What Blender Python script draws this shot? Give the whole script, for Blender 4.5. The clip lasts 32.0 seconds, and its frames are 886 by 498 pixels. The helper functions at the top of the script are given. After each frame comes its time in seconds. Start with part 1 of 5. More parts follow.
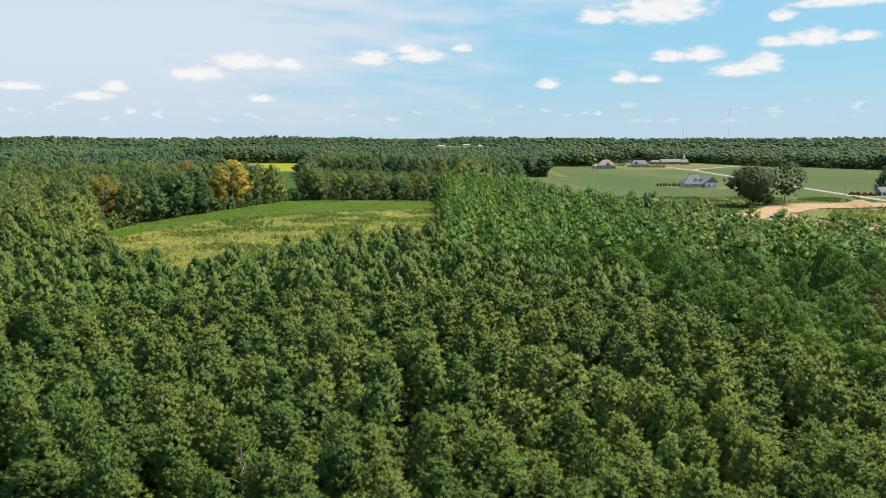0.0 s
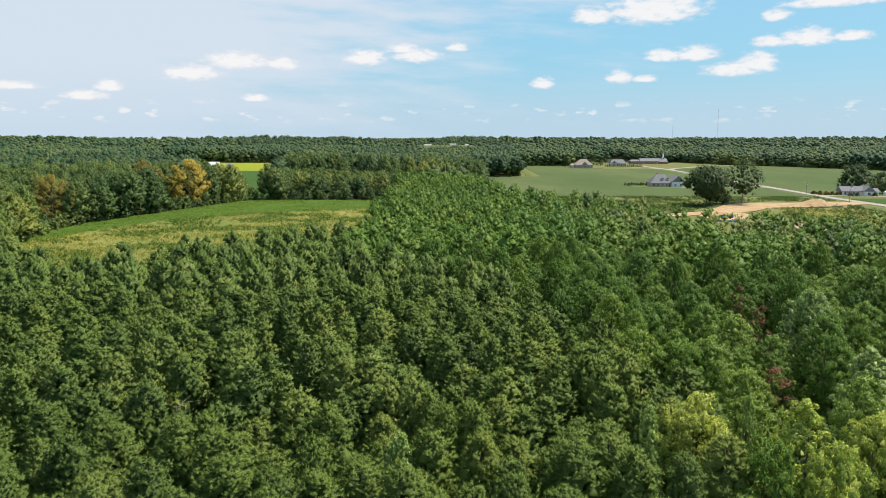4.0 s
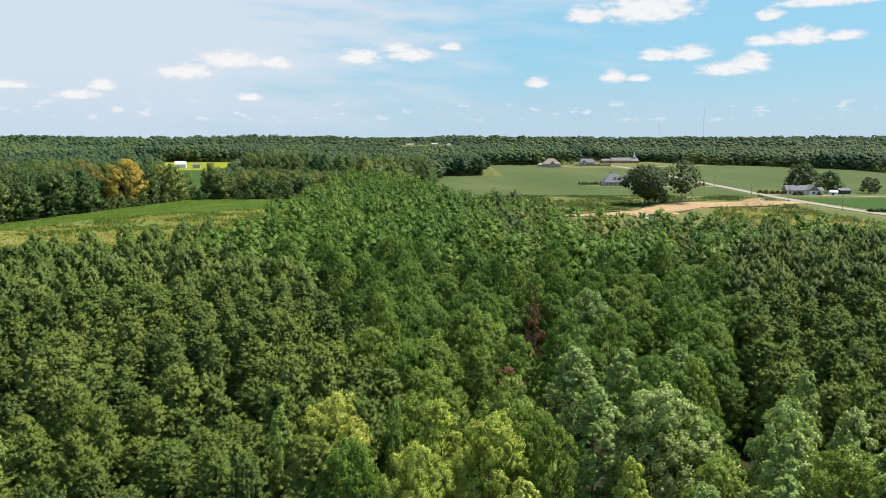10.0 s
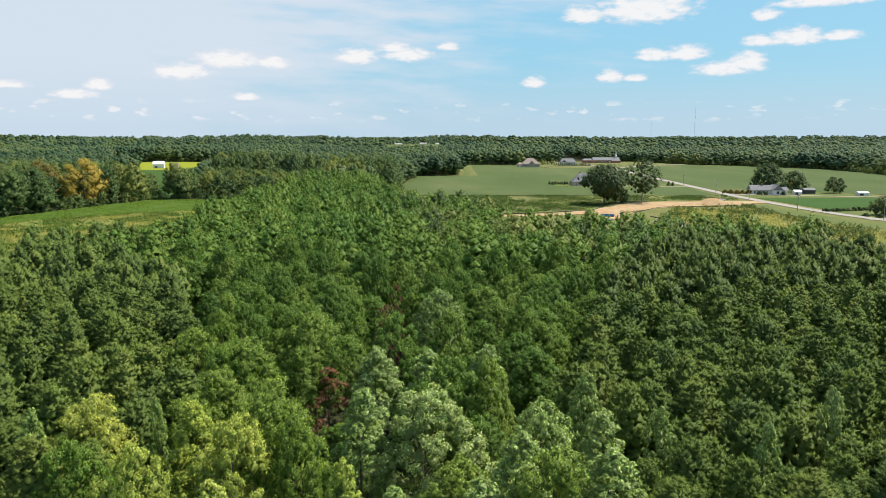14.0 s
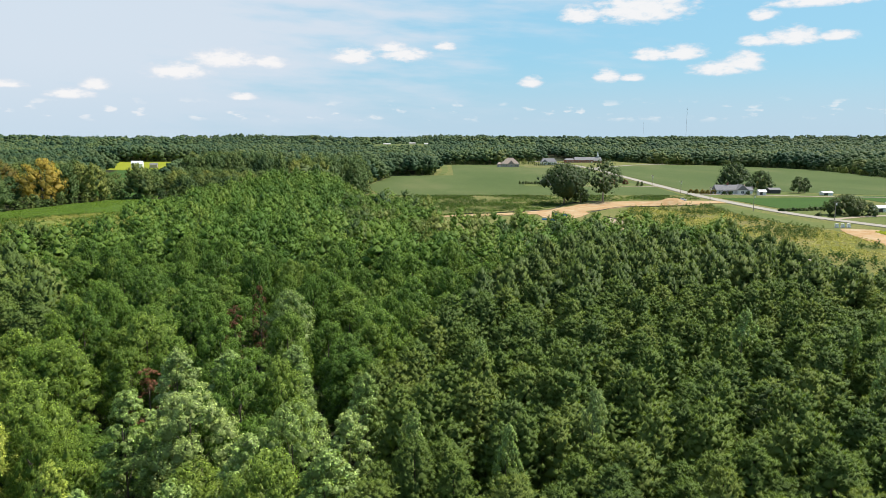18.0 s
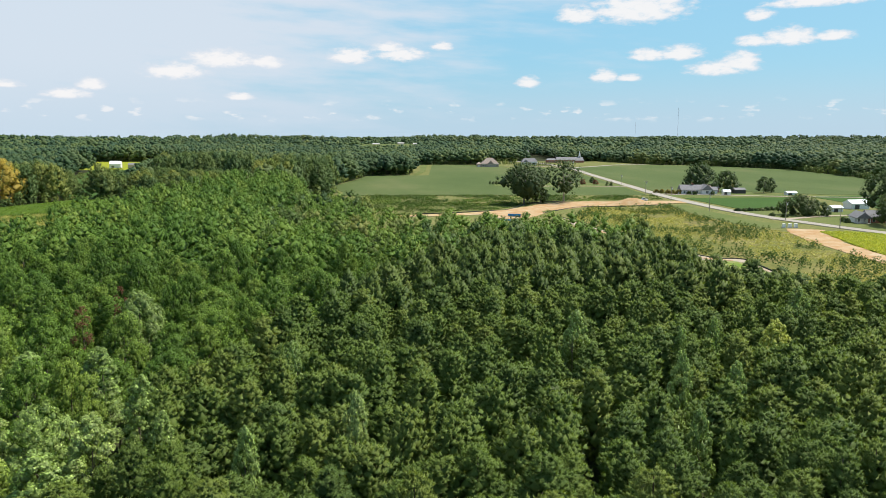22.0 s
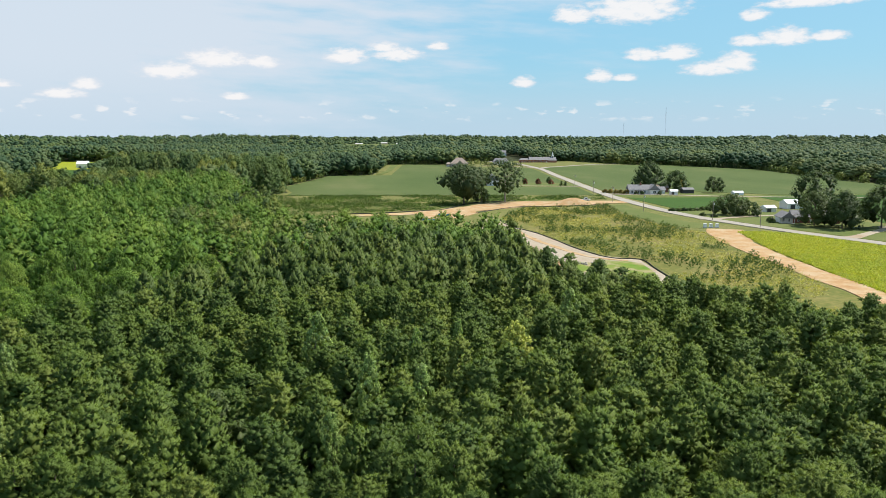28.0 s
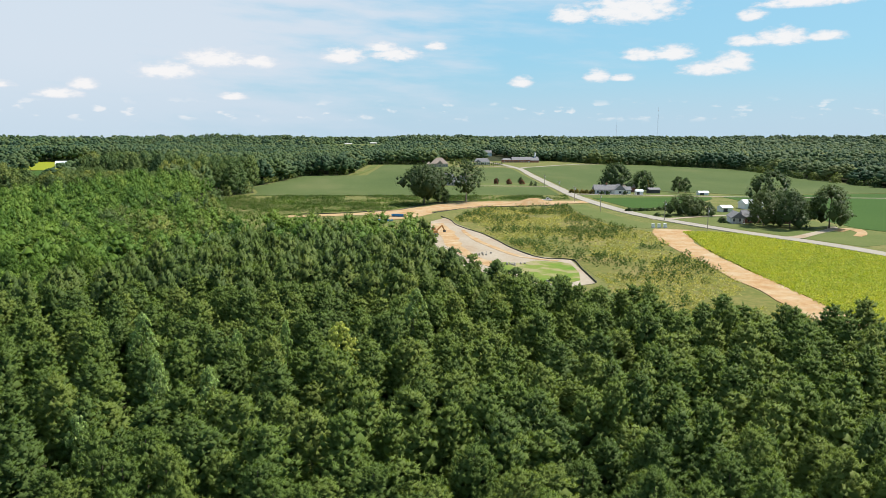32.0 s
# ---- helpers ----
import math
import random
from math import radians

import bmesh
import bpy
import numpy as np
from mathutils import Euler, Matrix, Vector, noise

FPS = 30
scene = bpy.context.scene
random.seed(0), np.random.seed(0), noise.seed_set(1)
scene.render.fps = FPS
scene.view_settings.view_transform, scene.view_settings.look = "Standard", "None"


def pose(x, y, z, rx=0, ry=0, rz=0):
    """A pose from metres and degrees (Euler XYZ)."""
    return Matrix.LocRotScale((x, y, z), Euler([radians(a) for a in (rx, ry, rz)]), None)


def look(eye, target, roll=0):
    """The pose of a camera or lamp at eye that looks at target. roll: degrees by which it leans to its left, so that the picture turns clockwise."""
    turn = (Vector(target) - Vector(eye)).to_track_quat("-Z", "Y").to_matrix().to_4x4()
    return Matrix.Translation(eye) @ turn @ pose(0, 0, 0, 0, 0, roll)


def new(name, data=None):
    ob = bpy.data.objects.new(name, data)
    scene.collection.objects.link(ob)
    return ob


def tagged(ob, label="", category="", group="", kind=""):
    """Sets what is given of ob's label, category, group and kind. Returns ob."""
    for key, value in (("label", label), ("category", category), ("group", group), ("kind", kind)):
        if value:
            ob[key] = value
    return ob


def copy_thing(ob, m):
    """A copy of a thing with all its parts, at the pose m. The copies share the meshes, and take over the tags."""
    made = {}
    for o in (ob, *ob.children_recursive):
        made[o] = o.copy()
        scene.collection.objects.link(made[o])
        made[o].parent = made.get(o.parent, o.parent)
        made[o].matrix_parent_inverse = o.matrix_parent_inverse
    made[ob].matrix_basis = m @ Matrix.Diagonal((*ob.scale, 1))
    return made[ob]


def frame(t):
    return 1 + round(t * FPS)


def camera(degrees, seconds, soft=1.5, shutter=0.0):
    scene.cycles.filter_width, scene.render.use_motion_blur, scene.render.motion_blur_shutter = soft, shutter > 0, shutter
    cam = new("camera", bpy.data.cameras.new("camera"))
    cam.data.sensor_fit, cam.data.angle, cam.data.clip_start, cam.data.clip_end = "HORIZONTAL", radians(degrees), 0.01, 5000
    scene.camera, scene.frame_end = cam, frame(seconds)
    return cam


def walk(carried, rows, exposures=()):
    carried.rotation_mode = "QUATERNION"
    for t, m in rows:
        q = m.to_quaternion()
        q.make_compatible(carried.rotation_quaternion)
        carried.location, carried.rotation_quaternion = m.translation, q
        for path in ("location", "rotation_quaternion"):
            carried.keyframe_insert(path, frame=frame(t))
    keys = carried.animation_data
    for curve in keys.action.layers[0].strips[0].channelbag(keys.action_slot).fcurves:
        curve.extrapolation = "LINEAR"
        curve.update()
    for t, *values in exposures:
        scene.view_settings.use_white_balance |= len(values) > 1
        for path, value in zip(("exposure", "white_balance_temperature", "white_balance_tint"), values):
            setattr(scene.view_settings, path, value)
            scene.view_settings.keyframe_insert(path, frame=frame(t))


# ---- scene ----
from mathutils.geometry import tessellate_polygon

# ---- camera: a drone slides sideways at an even pace, looking slightly down ----
cam = camera(61.0, 32.0, 0.7)
PACE, EYE = 165.0 / 32.0, 38.6
# seconds, yaw, pitch, roll
TURNS = [
    (0.0, 0.0, -8.59, 0.0), (3.0, -0.30, -8.62, 0.0), (6.0, -0.56, -8.66, 0.0), (9.0, -0.75, -8.68, 0.0),
    (13.0, -0.99, -8.70, 0.0), (16.0, -1.15, -8.71, 0.0), (19.0, -1.31, -8.72, 0.0), (23.0, -1.53, -8.72, 0.0),
    (28.0, -1.79, -8.73, 0.0), (32.0, -1.96, -8.73, 0.0),
]
walk(cam, [(t, pose(PACE * t, 0, EYE, 90 + pitch, roll, yaw)) for t, yaw, pitch, roll in TURNS])

# ---- world and sun ----
SUN_ELEV, SUN_AZ = 57.0, 24.0  # azimuth in degrees from +X towards +Y
# the larger clouds: azimuth from +Y, elevation, half width and half height, in degrees
CLOUDS = [
    (-14.5, 5.13, 2.4, 0.58), (-17.7, 4.23, 2.1, 0.53), (-11.3, 5.0, 1.2, 0.42), (-5.3, 5.52, 1.6, 0.56), (-1.6, 5.66, 1.8, 0.47),
    (-2.6, 6.18, 1.3, 0.34), (-24.7, 2.58, 1.5, 0.31), (-23.1, 3.22, 0.9, 0.4), (-28.9, 3.14, 1.7, 0.26), (-13.4, 2.6, 1.0, 0.25),
    (1.4, 6.3, 0.8, 0.3), (7.8, 3.67, 0.85, 0.38), (11.3, 8.33, 1.5, 0.59), (15.6, 8.64, 3.5, 1.08), (23.6, 7.87, 0.95, 0.36),
    (27.1, 8.55, 3.3, 0.34), (16.35, 5.47, 1.4, 0.41), (18.5, 5.52, 1.6, 0.49), (20.9, 4.38, 1.9, 0.44), (22.6, 4.74, 1.3, 0.68),
    (23.2, 6.21, 1.1, 0.36), (25.5, 6.31, 1.8, 0.54), (28.2, 6.31, 1.3, 0.3), (13.3, 4.04, 0.9, 0.42), (15.1, 3.93, 0.9, 0.25),
]
world = bpy.data.worlds.new("sky")
scene.world = world
world.use_nodes = True


def build_sky(tree):
    n, l = tree.nodes, tree.links

    def math_(op, a, b=0.0, clamp=False):
        m = n.new("ShaderNodeMath")
        m.operation, m.use_clamp = op, clamp
        for sock, val in zip(m.inputs, (a, b)):
            if isinstance(val, (int, float)):
                sock.default_value = val
            else:
                l.new(val, sock)
        return m.outputs[0]

    def span(x, lo, hi):
        r = n.new("ShaderNodeMapRange")
        r.interpolation_type = "SMOOTHSTEP"
        r.inputs[1].default_value, r.inputs[2].default_value = lo, hi
        l.new(x, r.inputs[0])
        return r.outputs[0]

    def blend(f, a, b):
        m = n.new("ShaderNodeMix")
        m.data_type = "RGBA"
        l.new(f, m.inputs[0])
        for sock, val in ((m.inputs[6], a), (m.inputs[7], b)):
            if isinstance(val, tuple):
                sock.default_value = (*val, 1)
            else:
                l.new(val, sock)
        return m.outputs[2]

    def grain(vec, scale, detail, rough):
        t = n.new("ShaderNodeTexNoise")
        t.inputs["Scale"].default_value, t.inputs["Detail"].default_value, t.inputs["Roughness"].default_value = scale, detail, rough
        l.new(vec, t.inputs["Vector"])
        return t

    air = n.new("ShaderNodeTexSky")
    air.sky_type, air.sun_disc = "NISHITA", False
    air.sun_elevation, air.sun_rotation = radians(SUN_ELEV), radians(90 - SUN_AZ)
    scale = n.new("ShaderNodeVectorMath")
    scale.operation = "SCALE"
    scale.inputs[3].default_value = SKY
    l.new(air.outputs[0], scale.inputs[0])
    tc = n.new("ShaderNodeTexCoord")
    sp = n.new("ShaderNodeSeparateXYZ")
    l.new(tc.outputs["Generated"], sp.inputs[0])
    az = math_("MULTIPLY", math_("ARCTAN2", sp.outputs[0], sp.outputs[1]), 57.2958)
    el = math_("MULTIPLY", math_("ARCSINE", sp.outputs[2]), 57.2958)
    flat = n.new("ShaderNodeCombineXYZ")
    l.new(az, flat.inputs[0])
    l.new(math_("MULTIPLY", el, 2.4), flat.inputs[1])
    puff = grain(flat.outputs[0], 1.1, 6, 0.6)
    warp = math_("SUBTRACT", puff.outputs[0], 0.5)
    # thin high veil, denser towards one side of the sky and to the horizon
    long = n.new("ShaderNodeCombineXYZ")
    l.new(math_("MULTIPLY", az, 0.10), long.inputs[0])
    l.new(math_("ADD", math_("MULTIPLY", el, 0.55), math_("MULTIPLY", az, 0.03)), long.inputs[1])
    streak = grain(long.outputs[0], 1.0, 5, 0.55)
    side = math_("ADD", math_("MULTIPLY", az, -0.016), math_("MULTIPLY", el, 0.016))
    veil = span(math_("ADD", streak.outputs[0], side), 0.38, 0.86)
    clear = n.new("ShaderNodeMix")
    clear.data_type = "RGBA"
    clear.inputs[0].default_value = 0.75
    l.new(scale.outputs[0], clear.inputs[6])
    clear.inputs[7].default_value = (*BLUE, 1)
    col = blend(math_("MULTIPLY", veil, 0.9), clear.outputs[2], VEIL)
    col = blend(math_("MULTIPLY", span(el, 12.0, 48.0), 0.9), col, ZENITH)
    low = span(el, 5.5, -0.5)
    col = blend(math_("MULTIPLY", low, 0.75), col, HAZE)
    # small far clouds in a low band
    band = math_("MULTIPLY", span(el, 0.7, 1.4), span(el, 2.7, 1.7))
    far = math_("MULTIPLY", span(grain(flat.outputs[0], 0.62, 4, 0.5).outputs[0], 0.57, 0.70), band)
    col = blend(math_("MULTIPLY", far, 0.65), col, CLOUD)
    # heaped clouds with level bases
    best = None
    for a, e, w, h in CLOUDS:
        u = math_("DIVIDE", math_("SUBTRACT", az, a), w)
        v = math_("DIVIDE", math_("SUBTRACT", el, e), h)
        v = math_("MAXIMUM", math_("MULTIPLY", v, 0.72), math_("MULTIPLY", v, -1.25))
        d = math_("SUBTRACT", 1.0, math_("ADD", math_("MULTIPLY", u, u), math_("MULTIPLY", v, v)))
        best = d if best is None else math_("MAXIMUM", best, d)
    dens = span(math_("ADD", math_("MAXIMUM", best, -1.5), math_("MULTIPLY", warp, 3.0)), -0.6, 0.85)
    shade = blend(span(math_("ADD", best, math_("MULTIPLY", warp, 2.0)), -0.2, 1.0), CLOUD_EDGE, CLOUD)
    col = blend(math_("MULTIPLY", dens, 0.93), col, shade)
    l.new(col, n["Background"].inputs[0])
    n["Background"].inputs[1].default_value = 1.0


SKY = 0.085
ZENITH = (0.12, 0.24, 0.40)
BLUE, VEIL, HAZE, CLOUD, CLOUD_EDGE = (0.195, 0.45, 0.615), (0.485, 0.535, 0.60), (0.39, 0.485, 0.57), (0.66, 0.65, 0.65), (0.535, 0.56, 0.605)
build_sky(world.node_tree)
sun = new("sun", bpy.data.lights.new("sun", "SUN"))
sun.data.energy, sun.data.angle, sun.data.color = 5.0, radians(0.6), (1.0, 0.94, 0.84)
sv = Vector((math.cos(radians(SUN_AZ)) * math.cos(radians(SUN_ELEV)), math.sin(radians(SUN_AZ)) * math.cos(radians(SUN_ELEV)), math.sin(radians(SUN_ELEV))))
sun.matrix_world = look(sv * 900, (0, 0, 0))
scene.view_settings.exposure = 0.52


# ---- materials ----
def mat(name, rough=0.8):
    m = bpy.data.materials.new(name)
    m.use_nodes = True
    n = m.node_tree.nodes
    b = n["Principled BSDF"]
    b.inputs["Roughness"].default_value = rough
    b.inputs["Specular IOR Level"].default_value = 0.25
    return m, n, m.node_tree.links, b


def ramp(n, links, fac, stops):
    r = n.new("ShaderNodeValToRGB")
    while len(r.color_ramp.elements) < len(stops):
        r.color_ramp.elements.new(0.5)
    for e, (p, c) in zip(r.color_ramp.elements, stops):
        e.position, e.color = p, (*c, 1)
    links.new(fac, r.inputs[0])
    return r.outputs[0]


def noise_of(n, links, scale, detail=4, rough=0.55, coord="Object", stretch=None):
    tc = n.new("ShaderNodeTexCoord")
    out = tc.outputs[coord]
    if stretch:
        mp = n.new("ShaderNodeMapping")
        mp.inputs["Scale"].default_value = stretch
        links.new(out, mp.inputs[0])
        out = mp.outputs[0]
    t = n.new("ShaderNodeTexNoise")
    t.inputs["Scale"].default_value, t.inputs["Detail"].default_value, t.inputs["Roughness"].default_value = scale, detail, rough
    links.new(out, t.inputs["Vector"])
    return t.outputs[0]


def mix(n, links, fac, a, b, mode="MIX"):
    m = n.new("ShaderNodeMix")
    m.data_type, m.blend_type = "RGBA", mode
    for sock, val in ((m.inputs[0], fac), (m.inputs[6], a), (m.inputs[7], b)):
        if isinstance(val, (int, float)):
            sock.default_value = val
        elif isinstance(val, tuple):
            sock.default_value = (*val, 1)
        else:
            links.new(val, sock)
    return m.outputs[2]


def bump(n, links, b, height, strength, dist):
    bp = n.new("ShaderNodeBump")
    bp.inputs["Strength"].default_value, bp.inputs["Distance"].default_value = strength, dist
    links.new(height, bp.inputs["Height"])
    links.new(bp.outputs[0], b.inputs["Normal"])


def soil_like(name, stops_big, stops_small, big, small, amount=0.5, rough=0.9, stretch=None, relief=0.15):
    """A ground cover: broad patches blended with fine grain."""
    m, n, l, b = mat(name, rough)
    b.inputs["Specular IOR Level"].default_value = 0.06
    f1 = noise_of(n, l, big, 5, 0.6, stretch=stretch)
    f2 = noise_of(n, l, small, 4, 0.65)
    c = mix(n, l, amount, ramp(n, l, f1, stops_big), ramp(n, l, f2, stops_small))
    l.new(c, b.inputs["Base Color"])
    bump(n, l, b, f2, 0.6, relief)
    return m


def foliage(name, dark, light, pale=None, thin=0.3, rough=0.55, gloss=0.12, low=(0.78, 0.8, 0.77), core_shade=(0.74, 0.76, 0.72), mixed=False):
    """Leaves: colour by tree (tint attribute or object), by leaf and by a broad drift through the woods; crown cores
    carry painted shade.
    """
    m, n, l, b = mat(name, rough)
    b.inputs["Specular IOR Level"].default_value = gloss
    at = n.new("ShaderNodeAttribute")
    at.attribute_name = "tint"
    oi = n.new("ShaderNodeObjectInfo")
    gm = n.new("ShaderNodeNewGeometry")
    add = n.new("ShaderNodeMath")
    add.operation = "ADD"
    l.new(at.outputs["Fac"], add.inputs[0])
    l.new(oi.outputs["Random"], add.inputs[1])
    fr = n.new("ShaderNodeMath")
    fr.operation = "FRACT"
    l.new(add.outputs[0], fr.inputs[0])
    half = tuple((p + q) / 2 * k for p, q, k in zip(dark, light, (0.96, 1.03, 0.92)))
    tree = ramp(n, l, fr.outputs[0], [(0.0, dark), (0.55, half), (1.0, light)])
    # About every tenth leaf is coloured brighter: painted sun glints and pale undersides.
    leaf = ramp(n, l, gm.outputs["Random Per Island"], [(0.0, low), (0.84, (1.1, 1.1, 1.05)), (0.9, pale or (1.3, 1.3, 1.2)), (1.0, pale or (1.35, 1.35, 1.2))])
    # Crown cores are coloured darker, as the shade inside a crown.
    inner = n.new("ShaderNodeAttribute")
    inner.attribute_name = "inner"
    leaf = mix(n, l, inner.outputs["Fac"], leaf, core_shade)
    drift = n.new("ShaderNodeTexNoise")
    drift.inputs["Scale"].default_value, drift.inputs["Detail"].default_value = 0.013, 4.0
    l.new(gm.outputs["Position"], drift.inputs["Vector"])
    kind = ramp(n, l, drift.outputs[0], [(0.34, (0.93, 0.97, 0.97)), (0.52, (1.0, 1.0, 1.0)), (0.68, (1.12, 1.07, 0.94))] if not mixed else
                [(0.38, (0.74, 0.84, 0.90)), (0.50, (1.0, 1.0, 1.0)), (0.62, (1.42, 1.26, 0.98))])
    c = mix(n, l, 1.0, mix(n, l, 1.0, tree, leaf, "MULTIPLY"), kind, "MULTIPLY")
    l.new(c, b.inputs["Base Color"])
    tr = n.new("ShaderNodeBsdfTranslucent")
    l.new(mix(n, l, 1.0, c, (2.1, 2.2, 1.0), "MULTIPLY"), tr.inputs[0])
    ms = n.new("ShaderNodeMixShader")
    ms.inputs[0].default_value = thin
    l.new(b.outputs[0], ms.inputs[1])
    l.new(tr.outputs[0], ms.inputs[2])
    l.new(ms.outputs[0], n["Material Output"].inputs[0])
    return m


def paint(name, color, rough=0.6, vary=0.12, scale=3.0, metal=0.0):
    m, n, l, b = mat(name, rough)
    f = noise_of(n, l, scale, 5, 0.6)
    d = tuple(v * (1 - vary) for v in color)
    u = tuple(min(1, v * (1 + vary)) for v in color)
    l.new(ramp(n, l, f, [(0.3, d), (0.7, u)]), b.inputs["Base Color"])
    b.inputs["Metallic"].default_value = metal
    return m


PINE = foliage("pine_needles", (0.088, 0.134, 0.035), (0.162, 0.205, 0.050), (1.15, 1.15, 1.05), thin=0.18, rough=0.6, low=(0.86, 0.87, 0.86), core_shade=(0.82, 0.83, 0.8))
PINE_DARK = foliage("dark_pine_needles", (0.079, 0.122, 0.032), (0.147, 0.187, 0.044), (1.15, 1.15, 1.05), thin=0.24, rough=0.6, low=(0.86, 0.87, 0.86), core_shade=(0.9, 0.9, 0.87))
# Darker pine: partly older trees, partly self-shadow the coarse mid trees lack.
PINE_SHADED = foliage("shaded_pine_needles", (0.064, 0.102, 0.028), (0.122, 0.158, 0.039), (1.15, 1.15, 1.05), thin=0.18, rough=0.6, low=(0.86, 0.87, 0.86), core_shade=(0.82, 0.83, 0.8))
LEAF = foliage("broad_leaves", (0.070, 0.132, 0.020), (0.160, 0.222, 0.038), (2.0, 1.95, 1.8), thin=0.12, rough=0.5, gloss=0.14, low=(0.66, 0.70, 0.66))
LEAF_MID = foliage("sunny_wood_leaves", (0.066, 0.130, 0.020), (0.150, 0.212, 0.038), (1.45, 1.4, 1.3), thin=0.12, rough=0.55, core_shade=(0.88, 0.9, 0.86))
LEAF_OLD = foliage("dark_wood_leaves", (0.052, 0.092, 0.030), (0.140, 0.168, 0.046), (1.15, 1.15, 1.1), thin=0.12, rough=0.55, core_shade=(0.95, 0.96, 0.95), mixed=True, low=(0.85, 0.86, 0.85))
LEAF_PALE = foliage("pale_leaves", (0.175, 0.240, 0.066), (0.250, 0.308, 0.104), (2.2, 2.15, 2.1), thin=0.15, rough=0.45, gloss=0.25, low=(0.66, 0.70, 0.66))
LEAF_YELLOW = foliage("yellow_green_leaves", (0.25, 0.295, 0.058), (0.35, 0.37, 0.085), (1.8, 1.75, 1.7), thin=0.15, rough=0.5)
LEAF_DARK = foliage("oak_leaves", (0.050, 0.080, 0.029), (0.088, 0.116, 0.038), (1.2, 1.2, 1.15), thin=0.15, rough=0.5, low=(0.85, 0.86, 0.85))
# Bluish green: the haze of distance is mixed into this leaf colour.
LEAF_FAR = foliage("hazy_far_leaves", (0.038, 0.076, 0.037), (0.098, 0.128, 0.048), (1.1, 1.1, 1.1), thin=0.15, rough=0.6, low=(0.9, 0.9, 0.9), core_shade=(0.97, 0.97, 0.97), mixed=True)
LEAF_AUTUMN = foliage("autumn_leaves", (0.40, 0.27, 0.06), (0.48, 0.34, 0.08), thin=0.3)
LEAF_RUST = foliage("olive_rust_leaves", (0.17, 0.13, 0.04), (0.24, 0.19, 0.05), thin=0.35)
LEAF_DEAD = foliage("dead_leaves", (0.13, 0.055, 0.036), (0.18, 0.080, 0.046), thin=0.15)
SCRUB = foliage("scrub_leaves", (0.052, 0.100, 0.019), (0.100, 0.145, 0.030), thin=0.2, rough=0.6, core_shade=(0.95, 0.97, 0.95))
GREEN_WEED = foliage("green_weeds", (0.085, 0.145, 0.02), (0.13, 0.185, 0.03), thin=0.3, rough=0.6)
STRAW = foliage("straw_blades", (0.22, 0.21, 0.078), (0.31, 0.275, 0.11), thin=0.35, rough=0.7)
FLOWER = foliage("yellow_crop_leaves", (0.19, 0.225, 0.036), (0.29, 0.285, 0.046), thin=0.35, rough=0.6)
BARK = soil_like("bark", [(0.3, (0.10, 0.075, 0.055)), (0.7, (0.20, 0.16, 0.125))], [(0.3, (0.06, 0.05, 0.04)), (0.7, (0.22, 0.19, 0.16))], 0.8, 9.0)
BARK_PALE = soil_like("bare_wood", [(0.3, (0.30, 0.25, 0.20)), (0.7, (0.42, 0.36, 0.30))], [(0.3, (0.25, 0.21, 0.17)), (0.7, (0.42, 0.37, 0.32))], 0.8, 9.0)
GRASS = soil_like("rough_grass", [(0.3, (0.075, 0.098, 0.022)), (0.45, (0.125, 0.14, 0.04)), (0.65, (0.20, 0.175, 0.07))],
                  [(0.32, (0.055, 0.085, 0.02)), (0.68, (0.22, 0.20, 0.075))], 0.07, 0.6, 0.55)
FLOOR = soil_like("forest_floor", [(0.3, (0.022, 0.032, 0.013)), (0.7, (0.045, 0.048, 0.022))], [(0.3, (0.02, 0.03, 0.01)), (0.7, (0.055, 0.05, 0.027))], 0.08, 1.5)
MEADOW = soil_like("meadow_straw", [(0.36, (0.085, 0.125, 0.022)), (0.46, (0.155, 0.175, 0.040)), (0.60, (0.255, 0.235, 0.072)), (0.78, (0.32, 0.265, 0.10))],
                   [(0.35, (0.10, 0.135, 0.028)), (0.7, (0.27, 0.245, 0.075))], 0.05, 0.45, 0.5)
MEADOW_GREEN = soil_like("meadow_green", [(0.3, (0.050, 0.098, 0.012)), (0.7, (0.085, 0.135, 0.020))], [(0.3, (0.042, 0.082, 0.012)), (0.7, (0.095, 0.135, 0.026))], 0.04, 0.8, 0.45)
SOY = soil_like("crop_rows", [(0.32, (0.056, 0.087, 0.026)), (0.52, (0.084, 0.112, 0.038)), (0.66, (0.130, 0.138, 0.057))], [(0.3, (0.050, 0.078, 0.023)), (0.7, (0.106, 0.131, 0.048))], 0.016, 0.8, 0.45, stretch=(1.0, 0.35, 1.0))
SOY_DARK = soil_like("dark_crop_rows", [(0.3, (0.036, 0.080, 0.016)), (0.7, (0.054, 0.102, 0.022))], [(0.3, (0.030, 0.070, 0.014)), (0.7, (0.062, 0.108, 0.027))], 0.02, 1.2, 0.4)
LAWN = soil_like("lawn", [(0.3, (0.083, 0.116, 0.030)), (0.7, (0.150, 0.158, 0.056))], [(0.3, (0.075, 0.112, 0.030)), (0.7, (0.135, 0.150, 0.053))], 0.05, 1.2, 0.4)
YELLOW = soil_like("yellow_crop", [(0.3, (0.180, 0.216, 0.018)), (0.7, (0.252, 0.270, 0.021))], [(0.3, (0.144, 0.186, 0.015)), (0.7, (0.288, 0.288, 0.024))], 0.03, 1.4, 0.5)
DIRT = soil_like("bare_clay", [(0.32, (0.34, 0.18, 0.072)), (0.46, (0.40, 0.25, 0.12)), (0.58, (0.43, 0.32, 0.19)), (0.72, (0.50, 0.42, 0.30))], [(0.3, (0.25, 0.155, 0.078)), (0.7, (0.44, 0.325, 0.20))], 0.16, 0.9, 0.4)
